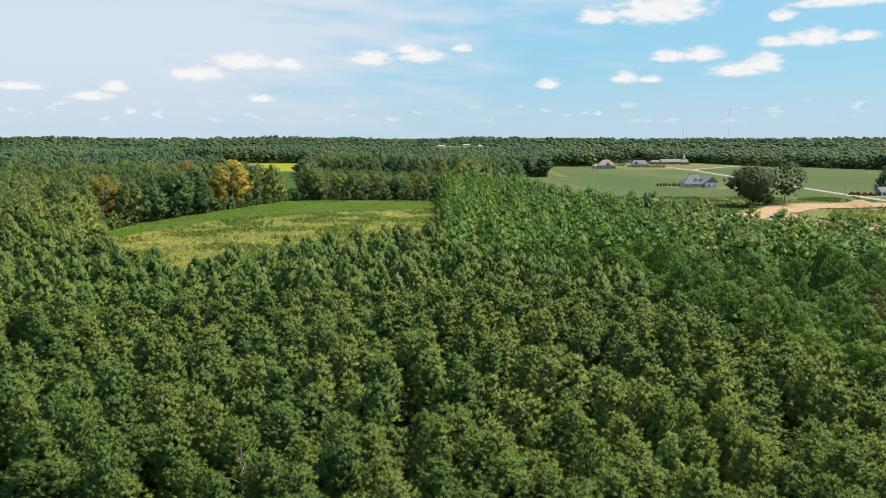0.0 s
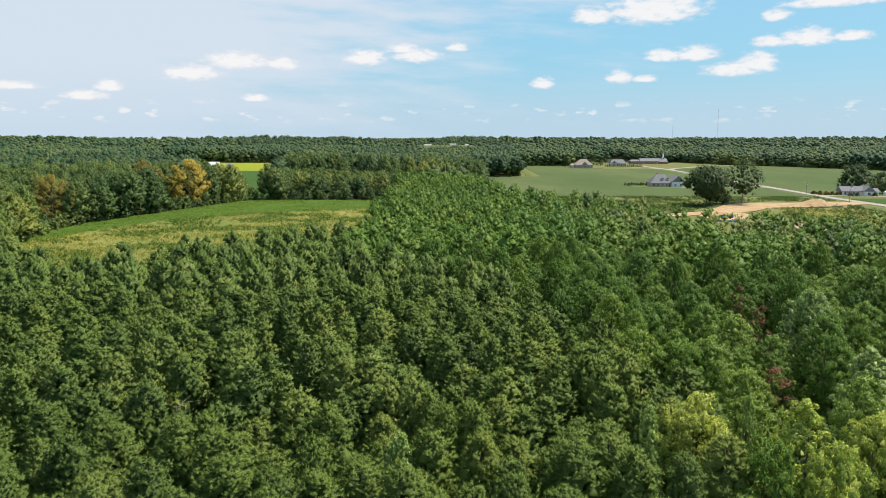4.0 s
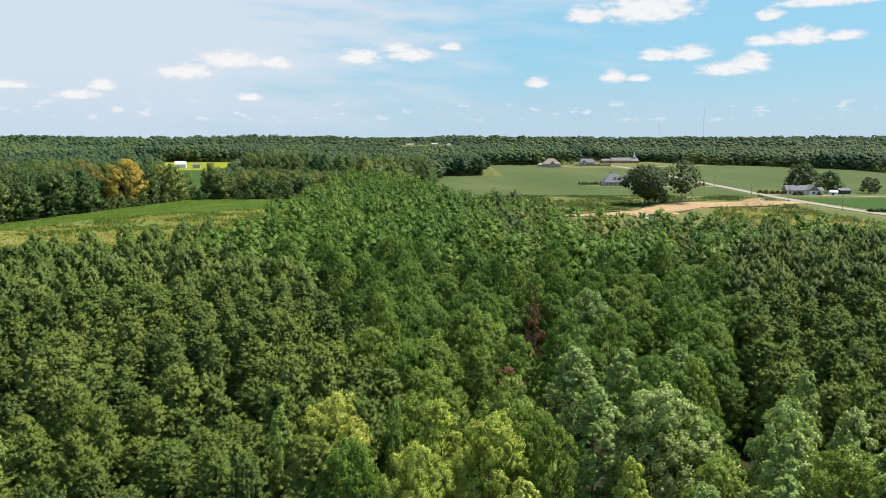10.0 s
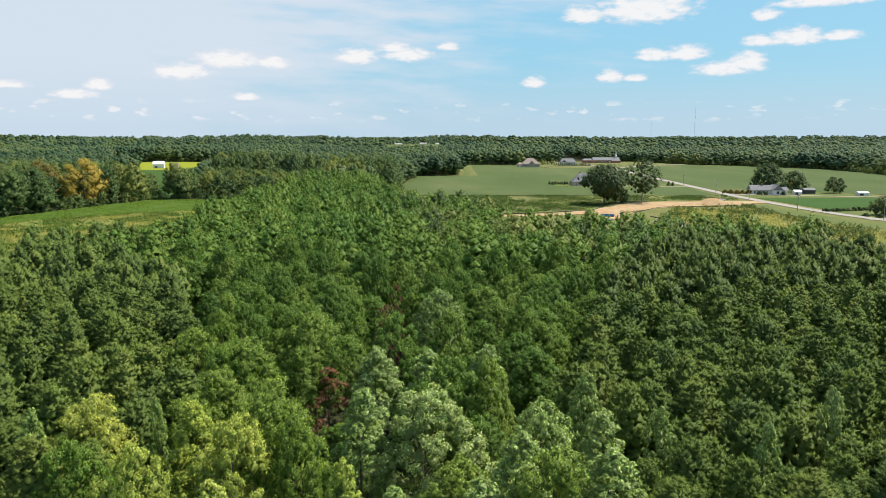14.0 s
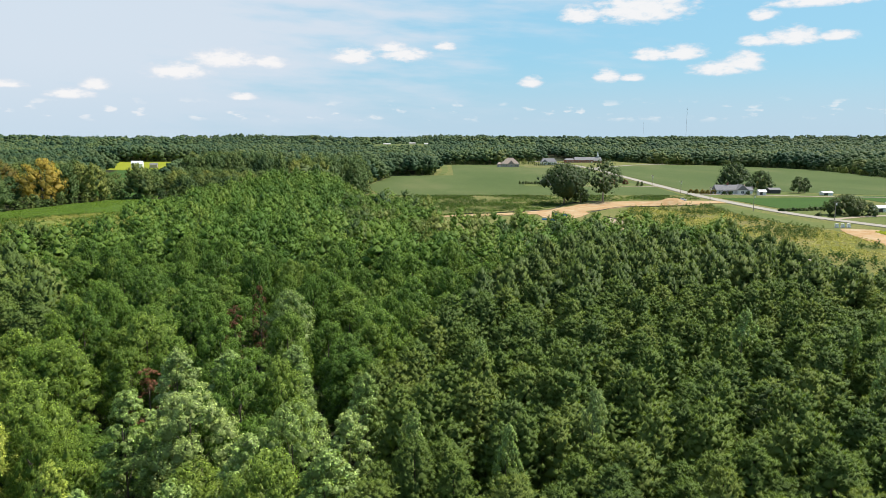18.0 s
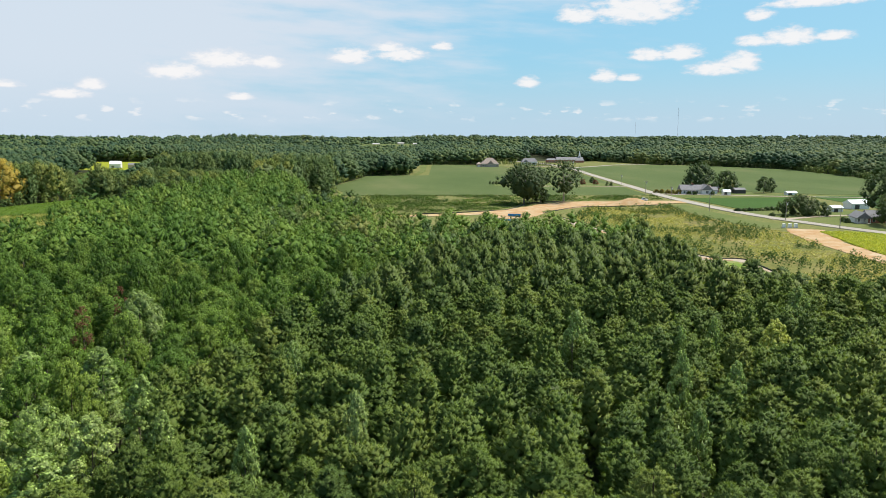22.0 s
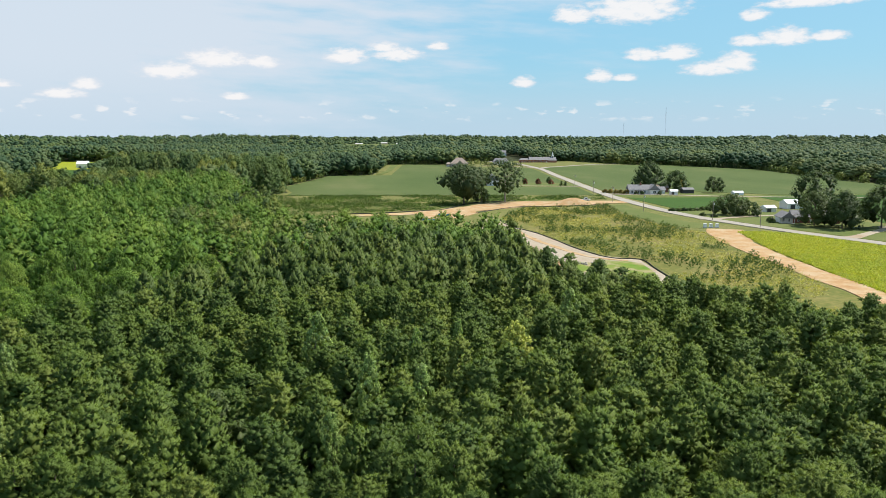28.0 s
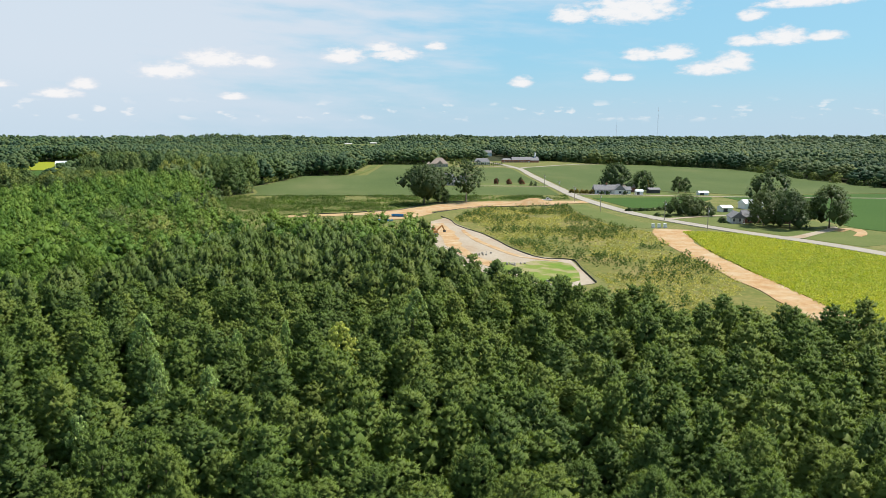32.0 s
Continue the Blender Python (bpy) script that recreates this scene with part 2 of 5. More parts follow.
SOWN = soil_like("fresh_sown_grass", [(0.42, (0.33, 0.26, 0.17)), (0.5, (0.17, 0.20, 0.05)), (0.64, (0.075, 0.185, 0.015))], [(0.3, (0.09, 0.16, 0.02)), (0.7, (0.20, 0.22, 0.05))], 0.12, 1.0, 0.35)
SCRUBLAND = soil_like("scrubland", [(0.34, (0.066, 0.100, 0.018)), (0.48, (0.120, 0.132, 0.034)), (0.64, (0.215, 0.178, 0.070))], [(0.32, (0.075, 0.10, 0.022)), (0.68, (0.24, 0.20, 0.07))], 0.05, 0.5, 0.5)
GRAVEL = soil_like("pale_gravel", [(0.32, (0.30, 0.20, 0.115)), (0.45, (0.33, 0.275, 0.205)), (0.7, (0.38, 0.335, 0.27))], [(0.3, (0.25, 0.20, 0.145)), (0.7, (0.40, 0.345, 0.275))], 0.07, 1.1, 0.45)
STONE = paint("broken_stone", (0.34, 0.31, 0.27), 0.9, 0.25, 1.5)
ASPHALT = soil_like("worn_asphalt", [(0.3, (0.27, 0.245, 0.205)), (0.7, (0.35, 0.32, 0.27))], [(0.3, (0.25, 0.23, 0.195)), (0.7, (0.36, 0.33, 0.285))], 0.05, 2.5, 0.4, relief=0.01)
WHITE = paint("white_siding", (0.76, 0.76, 0.74))
BRICK = paint("red_brick", (0.34, 0.15, 0.11), 0.85, 0.25, 2.0)
TAN = paint("tan_brick", (0.46, 0.38, 0.32), 0.85, 0.15, 2.0)
SHINGLE = paint("grey_shingles", (0.20, 0.195, 0.20), 0.9, 0.2, 1.5)
SHINGLE_BROWN = paint("brown_shingles", (0.30, 0.24, 0.20), 0.9, 0.2, 1.5)
TIN = paint("white_tin", (0.72, 0.74, 0.76), 0.4, 0.06, 1.0)
GLASS = paint("window_glass", (0.05, 0.06, 0.07), 0.1, 0.1)
DARK = paint("dark_trim", (0.06, 0.06, 0.06), 0.6)
FABRIC = paint("silt_fence_fabric", (0.03, 0.03, 0.028), 0.8)
CEMENT = paint("concrete", (0.5, 0.48, 0.45), 0.9)


# ---- mesh helpers ----
def link_np(name, verts, tris, material, parent=None, tint=None, smooth=False, normals=None):
    """A mesh object from arrays of points and triangles, with one tint a point."""
    verts, tris = np.asarray(verts, np.float32), np.asarray(tris, np.int32)
    me = bpy.data.meshes.new(name)
    me.vertices.add(len(verts))
    me.vertices.foreach_set("co", verts.ravel())
    me.loops.add(tris.size)
    me.loops.foreach_set("vertex_index", tris.ravel())
    me.polygons.add(len(tris))
    me.polygons.foreach_set("loop_start", np.arange(0, tris.size, tris.shape[1], dtype=np.int32))
    me.polygons.foreach_set("loop_total", np.full(len(tris), tris.shape[1], np.int32))
    if smooth:
        me.polygons.foreach_set("use_smooth", np.ones(len(tris), bool))
    if tint is not None:
        a = me.attributes.new("tint", "FLOAT", "POINT")
        a.data.foreach_set("value", np.asarray(tint, np.float32))
    me.update(calc_edges=True)
    if normals is not None:
        # Points shared by several faces are solid cores, which get the darker colour.
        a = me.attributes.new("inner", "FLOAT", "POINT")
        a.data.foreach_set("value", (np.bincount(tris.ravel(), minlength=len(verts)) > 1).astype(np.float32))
        a = me.attributes.new("custom_normal", "FLOAT_VECTOR", "POINT")
        a.data.foreach_set("vector", np.asarray(normals, np.float32).ravel())
        me.update()
    me.materials.append(material)
    ob = new(name, me)
    if parent:
        ob.parent = parent
    return ob


def part(name, bm, material, parent=None, label=""):
    me = bpy.data.meshes.new(name)
    bmesh.ops.recalc_face_normals(bm, faces=bm.faces)
    bm.to_mesh(me)
    bm.free()
    me.materials.append(material)
    ob = new(name, me)
    if parent:
        ob.parent = parent
    if label:
        ob["label"] = label
    return ob


def thing(name, x, y, z=0.0, turn=0.0, label="", category="", group="", kind=""):
    ob = new(name)
    ob.matrix_basis = pose(x, y, z, 0, 0, turn)
    return tagged(ob, label, category, group, kind)


def sheet(name, outline, z, material, label="", category="ground", skirt=1.2, kind="structure"):
    """A flat cover of the ground with sides that reach into it."""
    bm = bmesh.new()
    top = [bm.verts.new((x, y, z)) for x, y in outline]
    low = [bm.verts.new((x, y, z - skirt)) for x, y in outline]
    for tri in tessellate_polygon([[Vector((x, y, 0)) for x, y in outline]]):
        bm.faces.new([top[i] for i in tri])
    for i in range(len(top)):
        j = (i + 1) % len(top)
        bm.faces.new((top[i], low[i], low[j], top[j]))
    ob = part(name, bm, material)
    return tagged(ob, label, category, "", kind)


def smooth_line(points, step=6.0):
    """Points along a smooth curve through the given ones."""
    p = [Vector((*q, 0)) for q in points]
    p = [2 * p[0] - p[1], *p, 2 * p[-1] - p[-2]]
    out = []
    for a, b, c, d in zip(p, p[1:], p[2:], p[3:]):
        k = max(2, int((c - b).length / step))
        for i in range(k):
            t = i / k
            out.append(0.5 * (2 * b + (c - a) * t + (2 * a - 5 * b + 4 * c - d) * t * t + (3 * b - a - 3 * c + d) * t ** 3))
    out.append(p[-2])
    return [(v.x, v.y) for v in out]


def ribbon(name, points, widths, z, material, label, category="road", ragged=0.0, kind="structure", seed=0):
    """A strip of ground along a curve, with uneven edges."""
    rng = random.Random(seed)
    line = smooth_line(points)
    n = len(line)
    left, right = [], []
    for i, (x, y) in enumerate(line):
        a, b = line[max(0, i - 1)], line[min(n - 1, i + 1)]
        d = Vector((b[0] - a[0], b[1] - a[1])).normalized()
        f = i / (n - 1) * (len(widths) - 1)
        k = min(int(f), len(widths) - 2)
        w = 0.5 * (widths[k] * (k + 1 - f) + widths[k + 1] * (f - k))
        left.append((x - d.y * (w + rng.uniform(-1, 1) * ragged), y + d.x * (w + rng.uniform(-1, 1) * ragged)))
        right.append((x + d.y * (w + rng.uniform(-1, 1) * ragged), y - d.x * (w + rng.uniform(-1, 1) * ragged)))
    bm = bmesh.new()
    rows = [[bm.verts.new((*p, zz)) for p, zz in ((l_, z - 0.6), (l_, z), (r_, z), (r_, z - 0.6))] for l_, r_ in zip(left, right)]
    for a, b in zip(rows, rows[1:]):
        for i in range(3):
            bm.faces.new((a[i], a[i + 1], b[i + 1], b[i]))
    return tagged(part(name, bm, material), label, category, "", kind)


def inside(poly, x, y):
    """Which of the points lie in the outline."""
    hit = np.zeros(len(x), bool)
    for (x0, y0), (x1, y1) in zip(poly, poly[1:] + poly[:1]):
        cross = (y0 > y) != (y1 > y)
        if y0 != y1:
            hit ^= cross & (x < (x1 - x0) * (y - y0) / (y1 - y0) + x0)
    return hit


def scatter(box, gap, seed, jitter=0.42):
    """Points on a shaken, warped grid of staggered rows."""
    rng = np.random.default_rng(seed)
    x0, y0, x1, y1 = box
    gx, gy = np.meshgrid(np.arange(x0, x1, gap), np.arange(y0, y1, gap * 0.87))
    gx += (np.cumsum(rng.uniform(0.28, 0.72, len(gx))) % 1.0 * gap)[:, None]
    gy += gap * (0.9 * np.sin(gx / (5.3 * gap) + 1.3) + 0.6 * np.sin(gx / (2.1 * gap) + gy / (4.0 * gap)))
    p = np.stack([gx.ravel(), gy.ravel()], 1)
    return p + rng.uniform(-jitter, jitter, p.shape) * gap


# ---- trees ----
def unit(v):
    return v / np.maximum(np.linalg.norm(v, axis=1, keepdims=True), 1e-6)


def crown_shape(rng, radius, tip, belly, lobes):
    """The radius of a crown by height (0 to 1) and angle: a rounded cone, lobed round its stem."""
    ph = rng.uniform(0, 6.28, 3)

    def at(u, a):
        lobe = 1 + lobes * np.sin(2 * a + ph[0] + 2 * u) + 0.7 * lobes * np.sin(3 * a + ph[1] - 3 * u) + lobes * 0.6 * np.sin(9 * u + ph[2])
        return radius * np.minimum((1 - u) ** tip * 1.08, 0.55 + u / belly * 0.45) * lobe

    return at


def crown_points(rng, n, height, radius, base, tip=0.62, belly=0.18, lobes=0.22, inner=0.6, shape=None):
    """Places of the clumps in the outer shell of a crown."""
    shape = shape or crown_shape(rng, radius, tip, belly, lobes)
    u = ((np.arange(n) + rng.uniform(0.0, 1.0, n)) / n) ** 0.92
    a = (2.39996 * np.arange(n) + rng.normal(0, 0.35, n)) % 6.28319
    r = shape(u, a) * rng.uniform(inner, 1, n)
    return np.stack([r * np.cos(a), r * np.sin(a), base + (height - base) * u], 1), u


def crown_body(rng, shape, height, base, fill, rings=6, sides=9):
    """The dense shaded inside of a crown."""
    u = np.linspace(0.0, 0.97, rings)
    a = np.linspace(0, 2 * np.pi, sides, endpoint=False)
    uu, aa = np.meshgrid(u, a, indexing="ij")
    r = shape(uu, aa) * fill * rng.uniform(0.85, 1.12, uu.shape)
    v = np.stack([r * np.cos(aa), r * np.sin(aa), base + (height - base) * uu * (0.9 + 0.1 * fill)], 2).reshape(-1, 3)
    t = []
    for i in range(rings - 1):
        for j in range(sides):
            p, q = i * sides + j, i * sides + (j + 1) % sides
            t += [(p, q, q + sides), (p, q + sides, p + sides)]
    for i, (lo, flip) in enumerate(((0, True), ((rings - 1) * sides, False))):
        for j in range(1, sides - 1):
            t.append((lo, lo + j + 1, lo + j) if flip else (lo, lo + j, lo + j + 1))
    return v, np.array(t), outward(v, base, height)


def outward(c, base, height):
    """Directions from the stem, tilted up towards the top."""
    d = c * (1, 1, 0)
    return unit(unit(d) + np.stack([0 * c[:, 0], 0 * c[:, 0], 0.35 + 0.9 * (c[:, 2] - base) / (height - base)], 1))


def faced(v, n):
    """Triangles of three points each, wound to face along their soft normals."""
    q = v.reshape(-1, 3, 3)
    back = np.einsum("ij,ij->i", np.cross(q[:, 1] - q[:, 0], q[:, 2] - q[:, 0]), n) < 0
    q[back] = q[back][:, ::-1]
    return q.reshape(-1, 3), np.arange(len(v)).reshape(-1, 3), np.repeat(n, 3, 0)


def cores(rng, c, r, out, lean=False):
    """The dense twigs and leaves inside every clump."""
    d = np.array([(0.94, 0, -0.33), (-0.47, 0.82, -0.33), (-0.47, -0.82, -0.33), (0, 0, 1)] if lean else [(1, 0, 0), (-1, 0, 0), (0, 1, 0), (0, -1, 0), (0, 0, 1), (0, 0, -1)])
    f = np.array([(0, 1, 3), (1, 2, 3), (2, 0, 3), (0, 2, 1)] if lean else [(0, 2, 4), (2, 1, 4), (1, 3, 4), (3, 0, 4), (2, 0, 5), (1, 2, 5), (3, 1, 5), (0, 3, 5)])
    m, k = len(c), len(d)
    q = np.repeat(d[None], m, 0)
    v = (q * rng.uniform(0.75, 1.15, (m, k, 1)) * (r * (1.3 if lean else 1.0))[:, None, None] + c[:, None]).reshape(-1, 3)
    return v, (f[None] + k * np.arange(m)[:, None, None]).reshape(-1, 3), unit((q + 0.8 * out[:, None]).reshape(-1, 3))


def tufts(rng, c, r, out, per, rays, length, width, up=0.5):
    """Needle tufts: small starbursts on the outer side of every clump."""
    k = np.repeat(np.arange(len(c)), per)
    d = unit(rng.normal(0, 0.75, (len(k), 3)) + out[k] + (0, 0, up))
    p = c[k] + d * (r[k] * rng.uniform(0.6, 1.0, len(k)))[:, None]
    k2 = np.repeat(np.arange(len(k)), rays)
    e = unit(d[k2] * 0.55 + rng.normal(0, 0.7, (len(k2), 3)) + (0, 0, 0.15))
    w = unit(np.cross(e, rng.normal(0, 1, (len(k2), 3))))
    s = rng.uniform(0.75, 1.25, len(k2))[:, None]
    v = np.stack([p[k2] - w * width * s, p[k2] + w * width * s, p[k2] + e * length * s], 1).reshape(-1, 3)
    return faced(v, unit(0.5 * d[k2] + 0.85 * out[k][k2] + 0.15 * e + rng.normal(0, 0.1, e.shape)))


def sprays(rng, c, r, out, per, size, up=0.5, slim=1.0, calm=False):
    """Leaf sprays lying like scales on the outer side of every clump."""
    k = np.repeat(np.arange(len(c)), per)
    d = unit(rng.normal(0, 0.8, (len(k), 3)) + 0.9 * out[k] + (0, 0, up))
    p = c[k] + d * (r[k] * rng.uniform(0.7, 1.12, len(k)))[:, None]
    face = unit(d + rng.normal(0, 0.5, d.shape) + (0, 0, 0.3))
    t = unit(np.cross(face, rng.normal(0, 1, d.shape)))
    w = np.cross(face, t)
    s = (size * rng.uniform(0.6, 1.4, len(k)))[:, None]
    v = np.stack([p - w * s * 0.5 * slim - t * s * 0.4, p + w * s * 0.5 * slim - t * s * 0.4, p + t * s * 0.65 - (0, 0, 0.1) * s], 1).reshape(-1, 3)
    return faced(v, unit((0.14 if calm else 0.25) * d + 0.95 * out[k] + (0.04 if calm else 0.14) * face))


def fuse(*kits):
    vs, ts, ns, off = [], [], [], 0
    for v, t, n in kits:
        vs.append(v)
        ts.append(t + off)
        ns.append(n)
        off += len(v)
    return np.concatenate(vs), np.concatenate(ts), np.concatenate(ns)


def stem(rng, height, r0, bend=0.15, sides=6, limbs=(), wob=0.0):
    """A tapered trunk with limbs, as points and triangles."""
    vs, ts = [], []

    def tube(pts, r_a, r_b):
        pts = np.asarray(pts, float)
        k = len(pts)
        base = sum(len(v) for v in vs)
        a = np.linspace(0, 2 * np.pi, sides, endpoint=False)
        ring = np.stack([np.cos(a), np.sin(a), 0 * a], 1)
        d = unit((pts[-1] - pts[0])[None])[0]
        q = Vector((0, 0, 1)).rotation_difference(Vector(d)).to_matrix()
        ring = ring @ np.array(q).T
        rr = np.linspace(r_a, r_b, k)
        vs.append((pts[:, None] + ring[None] * rr[:, None, None]).reshape(-1, 3))
        for i in range(k - 1):
            for j in range(sides):
                j2 = (j + 1) % sides
                p, q0, r, s = base + i * sides + j, base + i * sides + j2, base + (i + 1) * sides + j2, base + (i + 1) * sides + j
                ts.extend([(p, q0, r), (p, r, s)])

    z = np.linspace(0, height, 5)
    px = np.cumsum(rng.normal(0, bend, 5)) * (z > 0)
    py = np.cumsum(rng.normal(0, bend, 5)) * (z > 0)
    tube(np.stack([px, py, z], 1), r0, r0 * 0.3)
    for frac, length, rise, ang, rad in limbs:
        o = np.array([np.interp(frac * height, z, px), np.interp(frac * height, z, py), frac * height])
        e = o + np.array([math.cos(ang) * length, math.sin(ang) * length, rise])
        m = (o + e) / 2 + np.array([0, 0, 0.12 * length])
        tube([o, m, e], rad, rad * 0.3)
    return np.concatenate(vs), np.array(ts)


def limbs_for(rng, n, lo, hi, length, rise, rad):
    return [(rng.uniform(lo, hi), length * rng.uniform(0.6, 1.1), rise * rng.uniform(0.5, 1.2), rng.uniform(0, 6.28), rad * rng.uniform(0.6, 1.1)) for _ in range(n)]


def balls(rng, c, r, out, blend=0.7, rough=0.25):
    """Rounded twenty-sided insides of the clumps."""
    g = (1 + 5 ** 0.5) / 2
    d = unit(np.array([(-1, g, 0), (1, g, 0), (-1, -g, 0), (1, -g, 0), (0, -1, g), (0, 1, g), (0, -1, -g), (0, 1, -g), (g, 0, -1), (g, 0, 1), (-g, 0, -1), (-g, 0, 1)], float))
    f = np.array([(0, 11, 5), (0, 5, 1), (0, 1, 7), (0, 7, 10), (0, 10, 11), (1, 5, 9), (5, 11, 4), (11, 10, 2), (10, 7, 6), (7, 1, 8), (3, 9, 4), (3, 4, 2), (3, 2, 6), (3, 6, 8), (3, 8, 9), (4, 9, 5), (2, 4, 11), (6, 2, 10), (8, 6, 7), (9, 8, 1)])
    m = len(c)
    q = np.repeat(d[None], m, 0)
    v = (q * rng.uniform(1 - rough, 1 + 0.8 * rough, (m, 12, 1)) * r[:, None, None] + c[:, None]).reshape(-1, 3)
    return v, (f[None] + 12 * np.arange(m)[:, None, None]).reshape(-1, 3), unit((q + blend * out[:, None]).reshape(-1, 3))


def pine_parts(seed, whorls=13, arms=8, tips=5, rays=16, length=0.35, width=0.022, core=0.52, height=15.5, radius=3.0, lean=False):
    """A young pine: whorls of rising boughs round a straight stem, every bough set with brushes of needles."""
    rng = np.random.default_rng(seed)
    base = 0.42 * height
    shape = crown_shape(rng, radius, rng.uniform(0.36, 0.47), 0.22, 0.12)
    n = whorls * arms
    i = np.arange(n)
    u = np.clip((i // arms + rng.uniform(0.0, 0.9, n)) / whorls, 0, 0.97)
    a = 6.2832 * (i % arms) / arms + 1.1 * (i // arms) + rng.normal(0, 0.28, n)
    far = shape(u, a) * rng.uniform(0.72, 1.06, n)
    k = np.repeat(i, tips)
    f = np.tile((np.arange(tips) + 0.6) / (tips - 0.2), n) * rng.uniform(0.85, 1.1, len(k))
    f = 0.5 + 0.47 * f if tips > 1 else rng.uniform(0.75, 1.0, len(k))
    side = rng.normal(0, 0.26, len(k)) * far[k]
    r = far[k] * f
    x = r * np.cos(a[k]) - side * np.sin(a[k])
    y = r * np.sin(a[k]) + side * np.cos(a[k])
    z = base + (height - 0.45 - base) * u[k] + r * (0.10 + 0.28 * f) + rng.normal(0, 0.16, len(k))
    hub = np.stack([0.52 * far * np.cos(a), 0.52 * far * np.sin(a), base + (height - 1.1 - base) * u + 0.1 * far], 1)
    top = np.stack([rng.normal(0, 0.14, 5), rng.normal(0, 0.14, 5), height - np.array((0.1, 0.4, 0.65, 0.8, 1.0))], 1)
    c = np.concatenate([np.stack([x, y, np.minimum(z, height - 0.25)], 1), top])
    w = np.clip((c[:, 2] - base) / (height - base), 0, 1)
    out = unit(unit(c * (1, 1, 0)) * (1.05 - 0.55 * w)[:, None] + np.stack([0 * w, 0 * w, 0.45 + 0.65 * w], 1) + rng.normal(0, 0.18, c.shape))
    size = length * rng.uniform(0.8, 1.25, len(c)) * (1.08 - 0.25 * w)
    q = np.repeat(np.arange(len(c)), rays)
    e = unit(0.75 * out[q] + rng.normal(0, 0.62, (len(q), 3)))
    v = unit(np.cross(e, rng.normal(0, 1, e.shape))) * (width * rng.uniform(0.7, 1.3, len(q)))[:, None]
    p = c[q] - out[q] * (0.25 * size[q])[:, None]
    tip = p + e * (size[q] * rng.uniform(0.95, 1.35, len(q)))[:, None]
    brush = faced(np.stack([p + 0.25 * (tip - p) - v, p + 0.25 * (tip - p) + v, tip], 1).reshape(-1, 3), unit(0.8 * e + 0.75 * out[q]))
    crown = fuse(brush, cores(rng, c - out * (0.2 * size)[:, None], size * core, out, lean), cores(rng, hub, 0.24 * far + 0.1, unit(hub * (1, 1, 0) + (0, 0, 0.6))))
    trunk = stem(rng, height * 0.95, 0.14, 0.05, 5, limbs_for(rng, 9, 0.36, 0.85, 1.6, 0.4, 0.035))
    return crown, trunk


def leafy_parts(seed, plumes, each, per, size, height, radius, base, core=0.55, inner=0.55, girth=0.22, full=0.55, tall=1.35, near=False, loose=0.55, blunt=2.3, far=False):
    """A broadleaf tree: an egg-shaped crown of upright billows of leaves."""
    rng = np.random.default_rng(seed)
    ph = rng.uniform(0, 6.28, 2)
    i = np.arange(plumes)
    u = np.clip((i + rng.uniform(0.1, 0.9, plumes)) / plumes, 0, 0.97)
    a = 2.39996 * i + rng.normal(0, 0.3, plumes)
    rr = radius * np.minimum(1.0, full + 1.3 * u) * (1 - u ** blunt) ** 0.55 * (1 + 0.16 * np.sin(2 * a + ph[0]) + 0.12 * np.sin(3 * a + ph[1] + 4 * u))
    rb = radius * rng.uniform(0.30, 0.46, plumes) * (1.08 - 0.35 * u)
    s = np.maximum(rr - 0.6 * rb, 0.0)
    hub = base + (height - base - tall * 0.75 * rb.mean()) * u
    c0 = np.stack([s * np.cos(a), s * np.sin(a), hub], 1)
    d = unit(np.stack([np.cos(a) * (1 - 0.6 * u), np.sin(a) * (1 - 0.6 * u), 0.25 + 0.9 * u], 1))
    k, j = np.repeat(i, each), np.tile(np.arange(each), plumes)
    zz = 0.98 - 1.45 * (j + rng.uniform(0, 1, len(j))) / each
    aa = 2.39996 * j + rng.normal(0, 0.3, len(j)) + 2.1 * k
    e = unit(np.stack([np.sqrt(1 - zz * zz) * np.cos(aa), np.sqrt(1 - zz * zz) * np.sin(aa), zz], 1) + 0.5 * d[k])
    c = c0[k] + e * (rb[k] * rng.uniform(0.65, 1.0, len(k)))[:, None] * (1, 1, tall)
    c[:, 2] = np.minimum(c[:, 2], height - 0.3 * size)
    r = rb[k] * rng.uniform(0.36, 0.55, len(k))
    out = unit(0.8 * e + 0.45 * d[k] + (0, 0, 0.1))
    q = np.repeat(np.arange(len(c)), per)
    g = unit(rng.normal(0, 0.75, (len(q), 3)) + 0.8 * out[q] + (0, 0, 0.2))
    p = c[q] + g * (r[q] * rng.uniform(0.7, 1.2, len(q)))[:, None]
    face = unit(g + rng.normal(0, 0.6, g.shape) + (0, 0, 0.3))
    t = unit(np.cross(face, rng.normal(0, 1, g.shape)))
    w = np.cross(face, t)
    m = (size * rng.uniform(0.65, 1.35, len(q)))[:, None]
    leaf = np.stack([p - w * m * 0.45 - t * m * 0.4, p + w * m * 0.45 - t * m * 0.4, p + t * m * 0.65 - (0, 0, 0.12) * m], 1).reshape(-1, 3)
    kits = [faced(leaf, unit(0.35 * g + 0.6 * out[q] + loose * face))]
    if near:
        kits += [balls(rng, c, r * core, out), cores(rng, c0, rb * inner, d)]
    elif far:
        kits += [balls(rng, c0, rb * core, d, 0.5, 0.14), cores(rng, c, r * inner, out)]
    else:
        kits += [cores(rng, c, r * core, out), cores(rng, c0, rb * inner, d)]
    trunk = stem(rng, base + 0.72 * (height - base), girth, 0.12, 6, limbs_for(rng, 8, 0.3, 0.85, 0.65 * radius, 2.4, 0.36 * girth))
    return fuse(*kits), trunk


